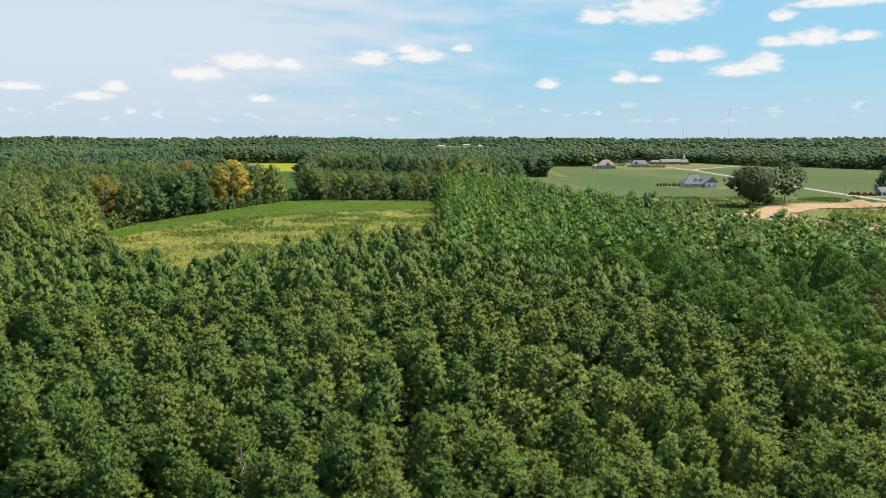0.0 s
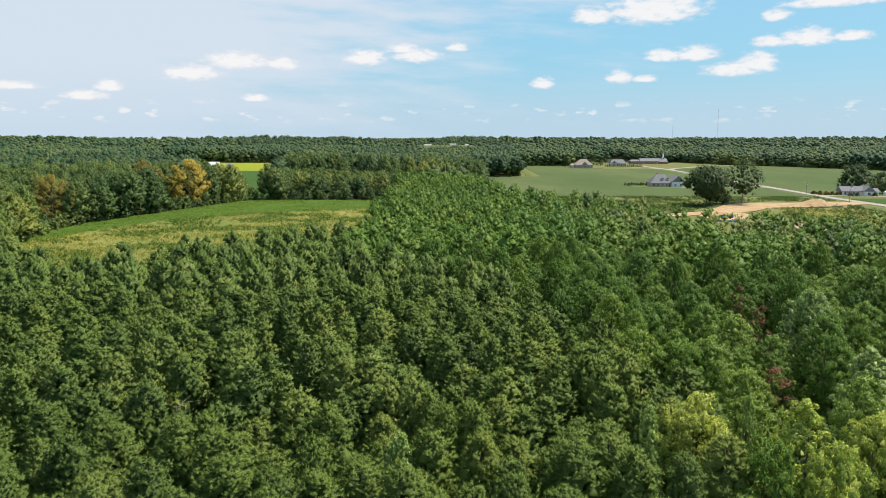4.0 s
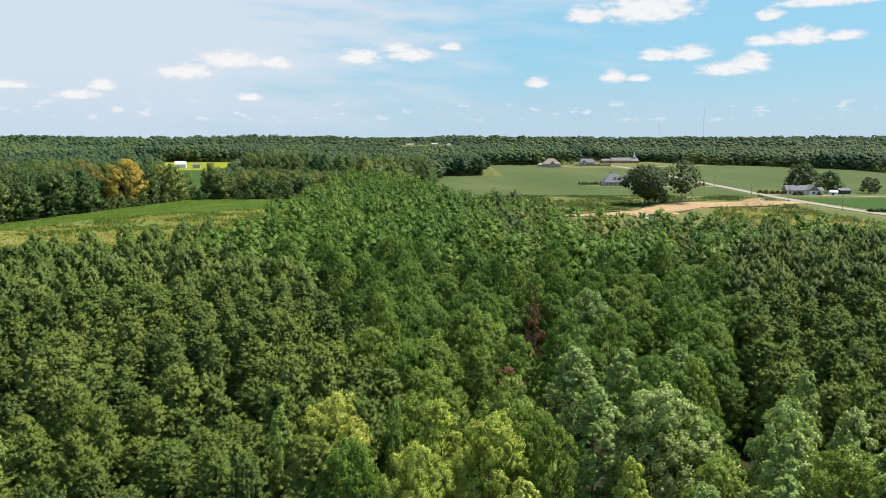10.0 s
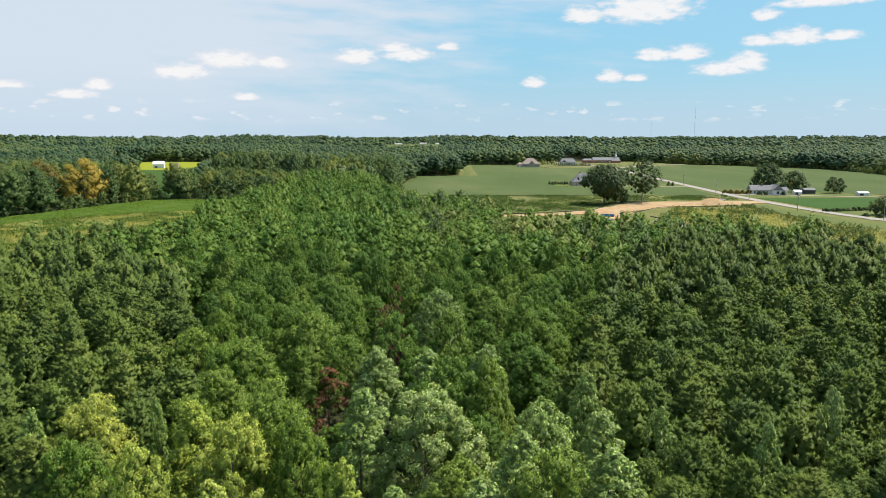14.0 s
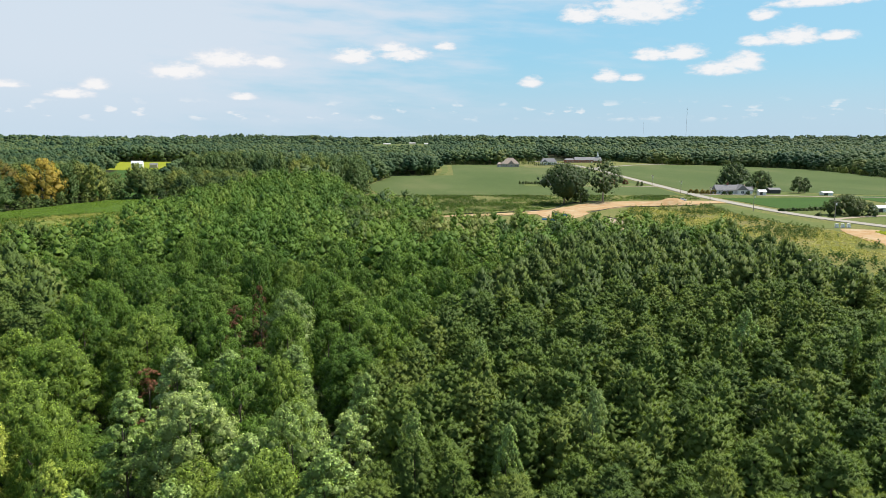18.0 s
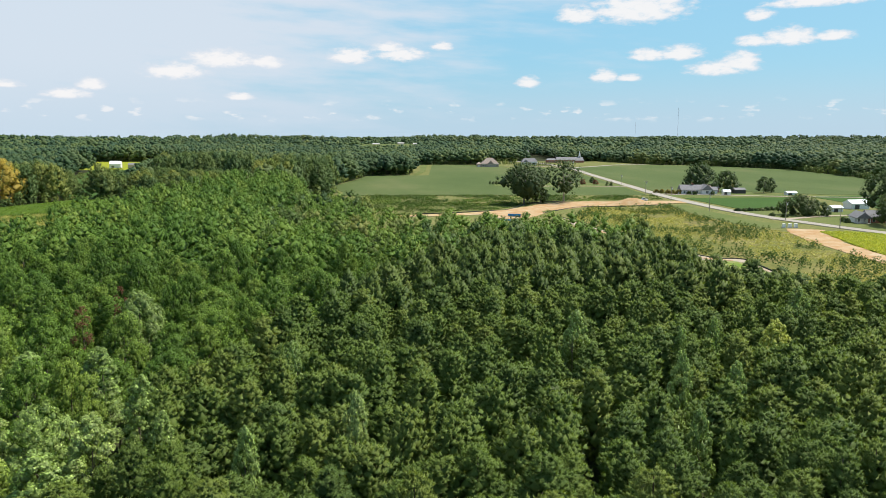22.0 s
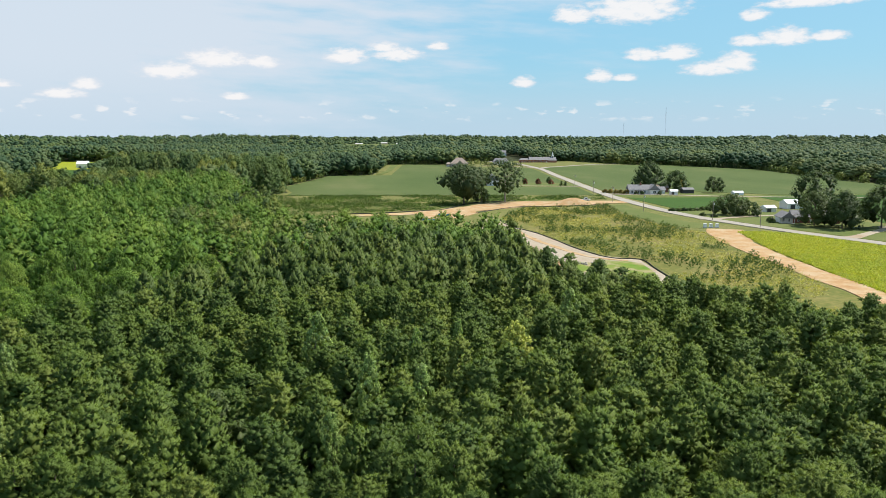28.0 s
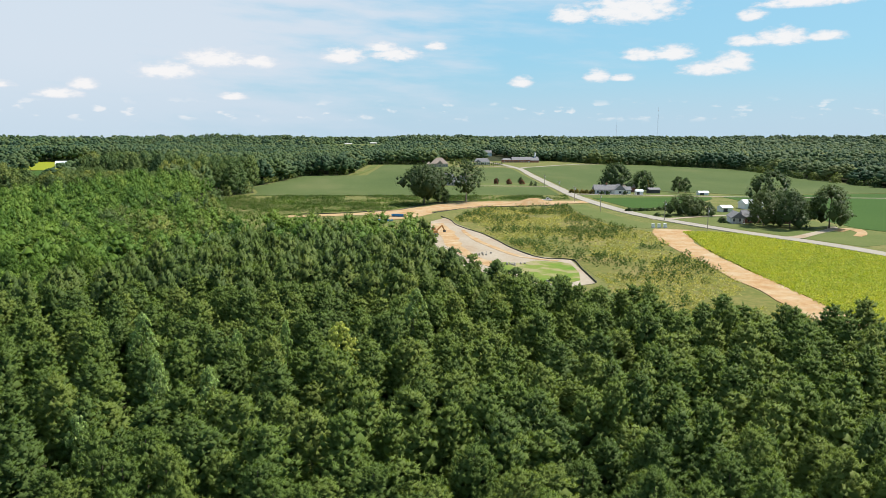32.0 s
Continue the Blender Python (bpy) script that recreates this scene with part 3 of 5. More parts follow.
def broad_parts(seed, clumps=78, per=90, size=0.18, height=17.0, radius=3.5, base=None, tip=0.47, belly=0.25, lobes=0.24, puff=0.25, core=0.6, girth=0.22, lean=False):
    rng = np.random.default_rng(seed)
    base = 0.2 * height if base is None else base
    shape = crown_shape(rng, radius, tip, belly, lobes)
    c, u = crown_points(rng, clumps, height - 0.2 * radius, radius, base, inner=0.55 if core else 0.3, shape=shape)
    r = radius * puff * rng.uniform(0.7, 1.3, clumps) * (1.15 - 0.45 * u)
    out = outward(c, base, height)
    kits = [sprays(rng, c, r, out, per, size)]
    if core:
        kits.append(cores(rng, c, r * core, out, lean))
        if not lean:
            kits.append(crown_body(rng, shape, base + 0.68 * (height - base), base, 0.36, 4, 6))
    trunk = stem(rng, height * 0.82, girth, 0.12, 6, limbs_for(rng, 7, 0.3, 0.75, 0.6 * radius, 2.2, 0.36 * girth))
    return fuse(*kits), trunk


def joined(name, spots, templates, material, label, category, seed, kind="stuff", zs=(0.82, 1.15), ws=(0.85, 1.2), swell=0.0, land=None):
    """Many trees or bushes as one stretch of cover; swell: slow rise and fall of their height."""
    rng = np.random.default_rng(seed)
    vs, ts, ns, tint, off = [], [], [], [], 0
    for x, y in spots:
        v, t, n = templates[rng.integers(len(templates))]
        a = rng.uniform(0, 6.2832)
        w, h = rng.uniform(*ws), rng.uniform(*zs)
        if swell:
            h *= 1 + swell * noise.noise(Vector((x / 340, y / 700, seed)))
        c, s = math.cos(a), math.sin(a)
        rot = np.array([(c, s, 0), (-s, c, 0), (0, 0, 1)])
        vs.append((v @ rot) * (w, w, h) + (x, y, land(x, y) if land else 0))
        ns.append(n @ rot)
        ts.append(t + off)
        tint.append(np.full(len(v), rng.uniform(0, 0.999)))
        off += len(v)
    if not vs:
        return None
    ob = link_np(name, np.concatenate(vs), np.concatenate(ts), material, tint=np.concatenate(tint), normals=np.concatenate(ns))
    return tagged(ob, label, category, "", kind)


def grove(name, spots, crowns, trunks, leaf, bark, label, category, group, seed, zs=(0.85, 1.12), ws=(0.88, 1.15)):
    """Single trees, each with a trunk and a crown, on shared meshes."""
    rng = np.random.default_rng(seed)
    kinds = []
    for (cv, ct, cn), (tv, tt) in zip(crowns[:len(spots)], trunks):
        root = tagged(new(name), label, category, group)
        link_np("crown", cv, ct, leaf, root, normals=cn)
        link_np("trunk", tv, tt, bark, root)
        kinds.append(root)
    for i, (x, y) in enumerate(spots):
        k = kinds[i % len(kinds)]
        root = k if i < len(kinds) else copy_thing(k, Matrix.Identity(4))
        w = rng.uniform(*ws)
        root.matrix_basis = pose(x, y, 0, 0, 0, rng.uniform(0, 360)) @ Matrix.Diagonal((w, w, rng.uniform(*zs), 1))
    return kinds

# ---- plan ----
ROAD = [(352, 100), (330, 180), (315.5, 233), (309.5, 253), (302.5, 269), (294.5, 285), (285.5, 307), (274.5, 340), (268, 373), (264, 425), (263, 475), (265.5, 548), (271, 697), (277, 830), (268, 974), (251, 1034), (215, 1100)]
BRANCH = [(277, 830), (290, 862), (313, 888), (349, 930), (381, 948), (450, 965)]
MEADOW_OUT = [(-129, 262), (-137, 303), (-134, 333), (-119, 376), (-113, 392), (-92, 449), (-49, 452), (0, 445), (0, 200), (-12, 189), (-36, 156), (-51, 139), (-73, 167), (-92, 189), (-116, 232)]
CLEARING_N = [(-99, 448), (-82, 448), (-98, 560), (-118, 640), (-121, 668), (-132, 700), (-150, 812), (-160, 1050), (-352, 1060), (-346, 860), (-300, 830), (-232, 800), (-207, 700), (-160, 560)]
# open land right of the woods, from the clearing past the road
OPEN_R = [(300, 50), (245, 84), (226, 104), (212, 102), (204, 110), (199, 126), (191, 134), (183, 148), (179, 162), (172, 174), (170, 190), (167, 213), (148, 236), (125, 236), (110, 226), (98, 232), (95, 290), (62, 330), (44, 400), (42, 458),
          (58, 497), (44, 549), (54, 628), (62, 700), (100, 708), (104, 946), (190, 948), (190, 1060), (360, 1060), (400, 945), (450, 916), (512, 811), (504, 670), (500, 528), (560, 380), (640, 200), (500, 60)]


def woods_mask(x, y):
    m = ~(inside(MEADOW_OUT, x, y) | inside(CLEARING_N, x, y) | inside(OPEN_R, x, y))
    return m & (x > -0.62 * y - 14) & (x < 165 + 0.64 * y + 16)


def hills(x, y):
    """Rolling land far off, level where the fields and the far farm lie."""
    if y < 1150:
        return 0.0
    k = min(1.0, (y - 1150) / 900)
    f = noise.noise(Vector((x / 420, y / 900, 4.2))) + 0.5 * noise.noise(Vector((x / 170, y / 500, 9.1)))
    gap = 1.0 if y > 2300 else min(1.0, max(0.0, (abs(x - 40) - 120) / 200))
    return max(0.0, 5 + 17 * f) * k * gap


def ground_sheet():
    """One sheet of land to the horizon, finer near the place, gently uneven far off."""
    xs = np.concatenate([np.linspace(-4950, -800, 50), np.linspace(-700, 900, 33), np.linspace(1000, 4950, 50)])
    ys = np.concatenate([np.linspace(-900, -100, 5), np.linspace(-40, 1200, 32), np.linspace(1300, 4950, 40)])
    gx, gy = np.meshgrid(xs, ys)
    v = np.array([(x, y, hills(x, y)) for x, y in zip(gx.ravel(), gy.ravel())])
    w, h = len(xs), len(ys)
    i = (np.arange(h - 1)[:, None] * w + np.arange(w - 1)).ravel()
    q = np.stack([i, i + 1, i + w + 1, i + w], 1)
    return tagged(link_np("ground", v, q, FLOOR), "dark leaf-littered ground under the woods and between fields", "ground", "", "structure")


ground_sheet()
sheet("meadow", MEADOW_OUT, 0.12, MEADOW, "straw-coloured overgrown meadow with green scrub between woods", "meadow")
sheet("meadow_margin", [(-129, 262), (-137, 303), (-134, 333), (-119, 376), (-113, 392), (-92, 449), (-49, 452), (0, 445), (0, 402), (-70, 372), (-106, 338), (-127, 278)], 0.2, MEADOW_GREEN, "bright green grassy margin of the meadow", "meadow")
sheet("open_land", OPEN_R, 0.10, GRASS, "rough green grassland along the country road", "grassland")
sheet("far_green_field", [(-99, 449), (-82, 449), (-95, 560), (-110, 700), (-130, 812), (-236, 812), (-207, 700), (-160, 560)], 0.15, SOY_DARK, "green crop field behind the woods", "field")
sheet("far_yellow_field", [(-128, 815), (-118, 1048), (-350, 1056), (-344, 862), (-300, 834), (-240, 815)], 0.18, YELLOW, "bright yellow flowering crop field in the distance", "field")
sheet("crop_field", [(46, 549), (60, 500), (62, 474), (160, 474), (255, 472), (259, 548), (264, 690), (269, 828), (262, 856), (205, 862), (190, 925), (124, 944), (118, 702), (62, 700), (56, 628)], 0.22, SOY, "even pale green soybean field beside the road", "field")
sheet("crop_field", [(283, 850), (271, 548), (269, 500), (275, 492), (330, 500), (372, 470), (495, 480), (503, 670), (510, 811), (449, 912), (391, 930), (350, 920), (315, 880)], 0.22, SOY, "broad pale green soybean field before dark woods", "field")
sheet("near_crop", [(270, 452), (276, 388), (281, 374), (300, 384), (340, 440), (344, 452)], 0.24, SOY_DARK, "dark green soybean plot between farmhouses", "field")
sheet("near_crop", [(352, 462), (350, 380), (345, 300), (360, 270), (372, 250), (400, 150), (640, 200), (560, 380), (500, 478)], 0.23, SOY_DARK, "dark green soybean field behind the farmhouse", "field")
sheet("yellow_field", [(270, 290), (262, 246), (259, 205), (257.5, 173), (256, 142), (250, 70), (338, 130), (325, 180), (309.5, 233), (303.5, 252), (296, 268), (288, 284), (281, 289)], 0.45, YELLOW, "yellow-green flowering crop field beside the road", "field")
sheet("lawn", [(271, 372), (278, 342), (290, 310), (306, 276), (318, 250), (345, 262), (346, 300), (330, 370), (300, 382)], 0.18, LAWN, "mown yellowish lawn round the farmhouse", "lawn")
sheet("lawn", [(268, 500), (267, 458), (344, 455), (352, 470), (330, 498), (276, 490)], 0.18, LAWN, "mown lawn round the white farmhouse", "lawn")
ribbon("road", ROAD, [6.8, 6.8], 0.36, ASPHALT, "grey worn two-lane country road")
ribbon("road_branch", BRANCH, [6.5, 6.0], 0.34, ASPHALT, "grey country road turning off to the woods")
ribbon("dirt_road", [(100, 352), (125, 358), (152, 370), (172, 386), (195, 409), (220, 415), (240, 420), (262, 424)], [7, 8, 12, 20, 26, 28, 20, 14], 0.30, DIRT, "bare orange clay site road with tyre marks", ragged=0.8)
ribbon("dirt_track", [(268, 299), (263, 285), (258, 262), (256, 240), (255, 215), (253.5, 180), (252, 150), (251, 120), (250, 80)], [14, 11, 9, 9, 8, 8, 7, 7], 0.30, DIRT, "bare clay farm track along the yellow field", ragged=0.8)
sheet("clearing", [(171, 330), (178, 345), (182, 319), (190, 288), (197, 252), (202, 234), (212, 226), (211, 190), (195, 180), (172, 200), (168, 240), (169, 290)], 0.25, GRAVEL, "bare graded clearing of pale clay and stone", "clearing")

# ---- woods ----
pine_hi = [pine_parts(s) for s in range(7)]
pine_med = [pine_parts(10 + s, 10, 7, 3, 9, 0.50, 0.045, 0.58)[0] for s in range(7)]
pine_mid = [pine_parts(20 + s, 8, 6, 1, 7, 0.85, 0.10, 0.66, lean=True)[0] for s in range(7)]
broad_hi = [leafy_parts(40 + s, 30, 6, 90, 0.165, 17.0, 4.4, 4.5, 0.48, 0.45, near=True, blunt=3.2, tall=1.15, full=0.7, loose=0.85) for s in range(7)]
broad_mid = [leafy_parts(60 + s, 17, 3, 20, 0.26, 17.0, 4.6, 5.0, 0.55, 0.75, loose=0.4, blunt=3.0, tall=1.1, full=0.7)[0] for s in range(7)]
slim_hi = [leafy_parts(50 + s, 36, 5, 66, 0.16, 16.3, 2.4, 5.0, 0.48, 0.5, near=True, blunt=2.6, tall=1.2, full=0.75, girth=0.14, loose=0.85) for s in range(6)]
broad_old = [leafy_parts(70 + s, 22, 5, 15, 0.36, 20.0, 6.2, 4.0, 0.62, 0.8, full=0.85, tall=1.0, loose=0.35, blunt=3.0)[0] for s in range(7)]
broad_far = [leafy_parts(80 + s, 17, 2, 8, 0.42, 18.0, 6.0, 6.0, 0.9, 0.95, full=0.9, tall=0.95, loose=0.2, blunt=3.0, far=True)[0] for s in range(7)]
broad_dim = [leafy_parts(90 + s, 10, 1, 7, 0.5, 18.0, 6.0, 6.0, 1.05, 1.0, full=0.9, tall=0.95, loose=0.15, blunt=3.0, far=True)[0] for s in range(7)]
HARD = [(42, 20), (42.5, 47), (46, 58), (47, 77), (34, 120), (1, 165), (-2, 234), (-3, 285), (0, 443), (43, 460), (44, 400), (62, 330), (95, 290), (98, 232), (110, 226), (125, 236), (148, 236), (167, 213), (168, 190), (161, 170), (130, 172), (110, 147), (94, 96), (86, 76), (88, 60), (87, 46), (88, 20)]
# trees that stand out from the woods: place, height, crown radius
PALE_BIG = [(72.2, 63.7, 16.6, 4.3), (81.5, 60, 16.3, 3.4), (73.5, 104, 17.0, 3.6)]
GOLD_BIG = [(43, 62.5, 16.4, 3.3), (56.3, 58, 16.4, 3.0), (50.2, 52.5, 16.3, 2.8)]
PALE = [(66.6, 77, 16.3, 2.5), (72, 77, 16.3, 2.5), (66.4, 64.3, 16.2, 2.5), (87, 68.2, 16.5, 1.8), (86.3, 58.8, 16.3, 2.2),
        (91.7, 60, 16.0, 1.5), (85.5, 51.8, 16.0, 2.6), (75.6, 47.6, 16.0, 2.3), (69.9, 46.8, 15.5, 1.9), (79.2, 54.4, 16.3, 2.3), (78.4, 79, 16.0, 2.4)]
PALE_YOUNG = [(132, 89, 17.5, 1.7), (139.3, 72.2, 17.3, 1.3), (107.4, 62.4, 16.9, 1.2), (164.8, 99.9, 18.0, 1.8), (144.5, 71.4, 16.3, 1.4), (98.9, 81.3, 16.0, 1.3), (99.3, 56.8, 16.0, 1.2),
              (149, 89, 16.4, 1.0), (143.9, 85.8, 16.2, 1.1), (136.8, 60.2, 15.8, 1.3), (17.6, 55.6, 15.8, 1.6), (38.6, 61, 15.9, 1.3), (48.2, 63.6, 15.9, 0.9)]
GOLD = [(52, 61.5, 16.2, 2.2), (57.5, 47.2, 16.0, 1.8), (66, 51, 15.6, 1.6), (155.8, 87.1, 16.6, 2.0)]
GREEN_LOW = [(57.6, 74, 9.0, 3.2), (63, 73, 9.5, 3.0), (60, 67.5, 11.0, 2.8), (65, 97, 9.0, 3.0), (63.5, 82, 7.0, 2.4)]
GREEN = [(43.7, 113, 16.8, 4.2), (47.4, 98, 16.2, 3.4), (57.7, 92, 16.5, 3.8), (85.4, 102, 16.2, 3.0), (95, 105, 16.2, 3.0), (61, 59.5, 15.8, 2.5)]
DEAD = [(60.5, 85, 12.0, 2.4), (66, 103, 15.3, 1.8), (67, 113.5, 16.2, 1.4)]
HOLLY = [(125.4, 67, 15.5, 2.9), (24.4, 87, 14.5, 2.4)]
BARE = [(26.7, 78), (-16.4, 57.4), (-5.3, 71.7), (-41.4, 97.4)]


def clear_of(p, spots, gap):
    keep = np.ones(len(p), bool)
    for x, y, *_ in spots:
        keep &= (p[:, 0] - x) ** 2 + (p[:, 1] - y) ** 2 > gap * gap
    return p[keep]


def planted(name, spots, kit, tall, wide, leaf, bark, label, category, group, seed):
    """Single trees of given height and crown radius, on the shared meshes of a kit."""
    rng = np.random.default_rng(seed)
    kinds = []
    for i, (x, y, h, r) in enumerate(spots):
        if i < len(kit):
            (cv, ct, cn), (tv, tt) = kit[i]
            root = tagged(new(name), label, category, group)
            link_np("crown", cv, ct, leaf, root, normals=cn)
            link_np("trunk", tv, tt, bark, root)
            kinds.append(root)
        else:
            root = copy_thing(kinds[i % len(kinds)], Matrix.Identity(4))
        root.matrix_basis = pose(x, y, 0, 0, 0, rng.uniform(0, 360)) @ Matrix.Diagonal((r / wide, r / wide, h / tall, 1))


near = scatter((-110, 36, 330, 118), 4.35, 1)
near = near[woods_mask(near[:, 0], near[:, 1])]
pines = clear_of(near[~inside(HARD, near[:, 0], near[:, 1])], PALE + PALE_YOUNG + HOLLY + GOLD + PALE_BIG + GOLD_BIG, 2.4)
pines = clear_of(pines, BARE, 3.0)
pines = pines[np.argsort(pines[:, 1])]
for olive, leaf, label in ((True, PINE, "young olive-green loblolly pine in a dense stand"), (False, PINE_DARK, "young dark green loblolly pine in a dense stand")):
    p = pines[(pines[:, 0] < 60) == olive]
    grove("pine_tree", p[:150], [q[0] for q in pine_hi], [q[1] for q in pine_hi], leaf, BARK, label, "pine tree", "pines of the stand", 3, zs=(0.86, 1.08), ws=(0.82, 1.18))
    joined("pine_stand", p[150:], pine_med, leaf, "dense stand of young pines", "pine stand", 4, zs=(0.86, 1.08), ws=(0.82, 1.18))
bn = scatter((-5, 36, 130, 160), 6.8, 2)
bn = bn[inside(HARD, bn[:, 0], bn[:, 1])]
bn = clear_of(clear_of(bn, PALE + GOLD + GREEN + PALE_BIG + GOLD_BIG, 3.9), [(66, 98), (67, 108)], 6.0)
bn = clear_of(bn, [(58, 77), (62, 77), (60, 71)], 7.0)
grove("broadleaf_tree", bn, [p[0] for p in broad_hi], [p[1] for p in broad_hi], LEAF, BARK, "full green broadleaf tree in dense woods", "tree", "broadleaf trees of the woods", 5, zs=(0.68, 1.04), ws=(0.56, 0.88))
planted("broadleaf_tree", GREEN, broad_hi, 17.0, 4.4, LEAF, BARK, "tall full green broadleaf tree above its neighbours", "tree", "broadleaf trees of the woods", 6)
planted("broadleaf_tree", GREEN_LOW, broad_hi[3:], 17.0, 4.4, LEAF, BARK, "low green broadleaf tree in a gap of the woods", "tree", "broadleaf trees of the woods", 8)
planted("pale_tree", PALE, slim_hi, 16.3, 2.3, LEAF_PALE, BARK, "tall tree with pale silvery-green leaves", "tree", "pale trees of the woods", 15)
planted("pale_tree", PALE_BIG, broad_hi, 17.0, 4.4, LEAF_PALE, BARK, "broad tree with pale silvery-green leaves", "tree", "pale trees of the woods", 11)
planted("yellow_green_tree", GOLD_BIG, broad_hi[3:], 17.0, 4.4, LEAF_YELLOW, BARK, "broad yellow-green tulip poplar in the woods", "tree", "yellow-green trees of the woods", 12)
planted("pale_tree", PALE_YOUNG, slim_hi[3:], 16.3, 2.3, LEAF_PALE, BARK, "slender pale green young tree among dark pines", "tree", "pale young trees", 14)
planted("yellow_green_tree", GOLD, slim_hi[2:], 16.3, 2.3, LEAF_YELLOW, BARK, "yellow-green tulip poplar in the woods", "tree", "yellow-green trees of the woods", 16)
dead_kit = [leafy_parts(140 + s, 16, 5, 46, 0.13, 15.0, 2.0, 3.0, 0.15, 0.15, girth=0.14, loose=0.8) for s in range(3)]
planted("dead_tree", DEAD, dead_kit, 15.0, 2.0, LEAF_DEAD, BARK, "dead tree with withered red-brown leaves", "tree", "dead trees of the woods", 17)
holly_kit = [leafy_parts(150 + s, 18, 6, 34, 0.26, 15.0, 2.9, 2.0) for s in range(2)]
planted("holly_tree", HOLLY, holly_kit, 15.0, 2.9, LEAF_DARK, BARK, "dark glossy dense evergreen tree among pines", "tree", "dark evergreens", 18)
bare_kit = []
for s in range(2):
    rng = np.random.default_rng(160 + s)
    c, u = crown_points(rng, 9, 14.0, 1.3, 10.5)
    bare_kit.append((tufts(rng, c, np.full(9, 0.5), outward(c, 10, 14), 5, 5, 0.45, 0.1), stem(rng, 14.0, 0.16, 0.06, 6, limbs_for(rng, 12, 0.45, 0.95, 1.9, 0.9, 0.05))))
grove("bare_pine", BARE, [p[0] for p in bare_kit], [p[1] for p in bare_kit], PINE, BARK_PALE, "dying pine with bare pale branches", "pine tree", "dying pines", 19)
mid = scatter((-260, 118, 420, 330), 4.6, 6)
mid = mid[woods_mask(mid[:, 0], mid[:, 1])]
hm = inside(HARD, mid[:, 0], mid[:, 1]) | (mid[:, 0] < -125)
mid = mid[~hm]
joined("pine_stand", mid[mid[:, 0] < 60], pine_mid, PINE, "stand of young olive-green pines further off", "pine stand", 7)
stand = mid[mid[:, 0] >= 60]
joined("pine_stand", stand[stand[:, 0] < 167], pine_mid, PINE_SHADED, "tall stand of dark green pines by the clearing", "pine stand", 7, zs=(0.94, 1.2))
joined("pine_stand", stand[stand[:, 0] >= 167], pine_mid, PINE_SHADED, "stand of young dark green pines by the clearing", "pine stand", 7, zs=(0.68, 0.92))
GLIMPSE = [(258, 1055), (308, 1055), (304, 1280), (262, 1280)]
AUTUMN = [(-116, 414), (-147, 425), (-149, 331)]
bm_ = scatter((-130, 160, 420, 450), 7.6, 8, 0.6)
bm_ = bm_[woods_mask(bm_[:, 0], bm_[:, 1]) & inside(HARD, bm_[:, 0], bm_[:, 1])]
young = (bm_[:, 0] > 60) & (bm_[:, 1] > 178)
joined("broadleaf_woods", bm_[~young], broad_mid, LEAF_MID, "dense green broadleaf woods", "woods", 9, zs=(0.74, 1.18), ws=(0.66, 1.2))
fresh = young & (np.random.default_rng(41).random(len(bm_)) < 0.6)
young &= ~fresh
joined("broadleaf_woods", bm_[fresh], broad_mid, LEAF_MID, "bright green broadleaf trees before the site road", "woods", 15, zs=(0.78, 1.04), ws=(0.7, 1.2))
joined("broadleaf_woods", bm_[young], broad_mid, LEAF_OLD, "younger green broadleaf woods before the site road", "woods", 11, zs=(0.78, 1.06), ws=(0.66, 1.15))
west = scatter((-380, 118, -80, 480), 9.2, 13, 0.5)
west = west[woods_mask(west[:, 0], west[:, 1]) & ((west[:, 0] < -125) | (west[:, 1] > 350))]
west = clear_of(west, AUTUMN, 12)
west = clear_of(west, [(x + 4, y - 14) for x, y in AUTUMN], 13)
GAP_TREES = [(-101, 463), (-105, 472), (-112, 482), (-108, 493), (-119, 500), (-128, 520), (-140, 545)]
joined("broadleaf_woods", GAP_TREES, broad_old, LEAF_OLD, "low green trees at the gap beside the meadow", "woods", 19, zs=(0.6, 0.82), ws=(0.6, 0.85))
joined("broadleaf_woods", west, broad_old, LEAF_OLD, "tall green broadleaf woods beside the meadow", "woods", 13, zs=(0.8, 1.18), ws=(0.72, 1.2))
far = scatter((-700, 448, 900, 820), 11.0, 10, 0.7)
far = far[woods_mask(far[:, 0], far[:, 1]) & ((far[:, 0] > -80) | (far[:, 1] > 480) | (far[:, 0] < -380))]
far = clear_of(far, AUTUMN, 9)
# a lower wood between the meadow's end and the far fields
LOW = [(-82, 448), (60, 470), (60, 560), (-40, 640), (-110, 700), (-95, 560)]
lower = inside(LOW, far[:, 0], far[:, 1])
edge = lower & (far[:, 1] < 585) & (far[:, 0] < 10)
joined("far_woods", far[lower & ~edge], broad_old, LEAF_OLD, "green woods behind the meadow", "woods", 22, zs=(0.95, 1.25), ws=(0.8, 1.15))
joined("far_woods", far[edge], broad_old, LEAF_OLD, "lower green trees along the meadow's end", "woods", 23, zs=(0.55, 0.76), ws=(0.7, 1.0))
far = far[~lower]
east = far[:, 0] > 350
joined("far_woods", far[~east], broad_far, LEAF_FAR, "dark green woods in the distance", "woods", 12, zs=(0.78, 1.15), ws=(0.9, 1.6), swell=0.2)
joined("far_woods", far[east], broad_far, LEAF_FAR, "low dark green woods behind the soybean field", "woods", 21, zs=(0.55, 0.82), ws=(0.95, 1.6), swell=0.2)
far = scatter((-1000, 820, 1200, 1400), 12.5, 14, 0.6)
far = far[woods_mask(far[:, 0], far[:, 1]) & ~inside(GLIMPSE, far[:, 0], far[:, 1])]
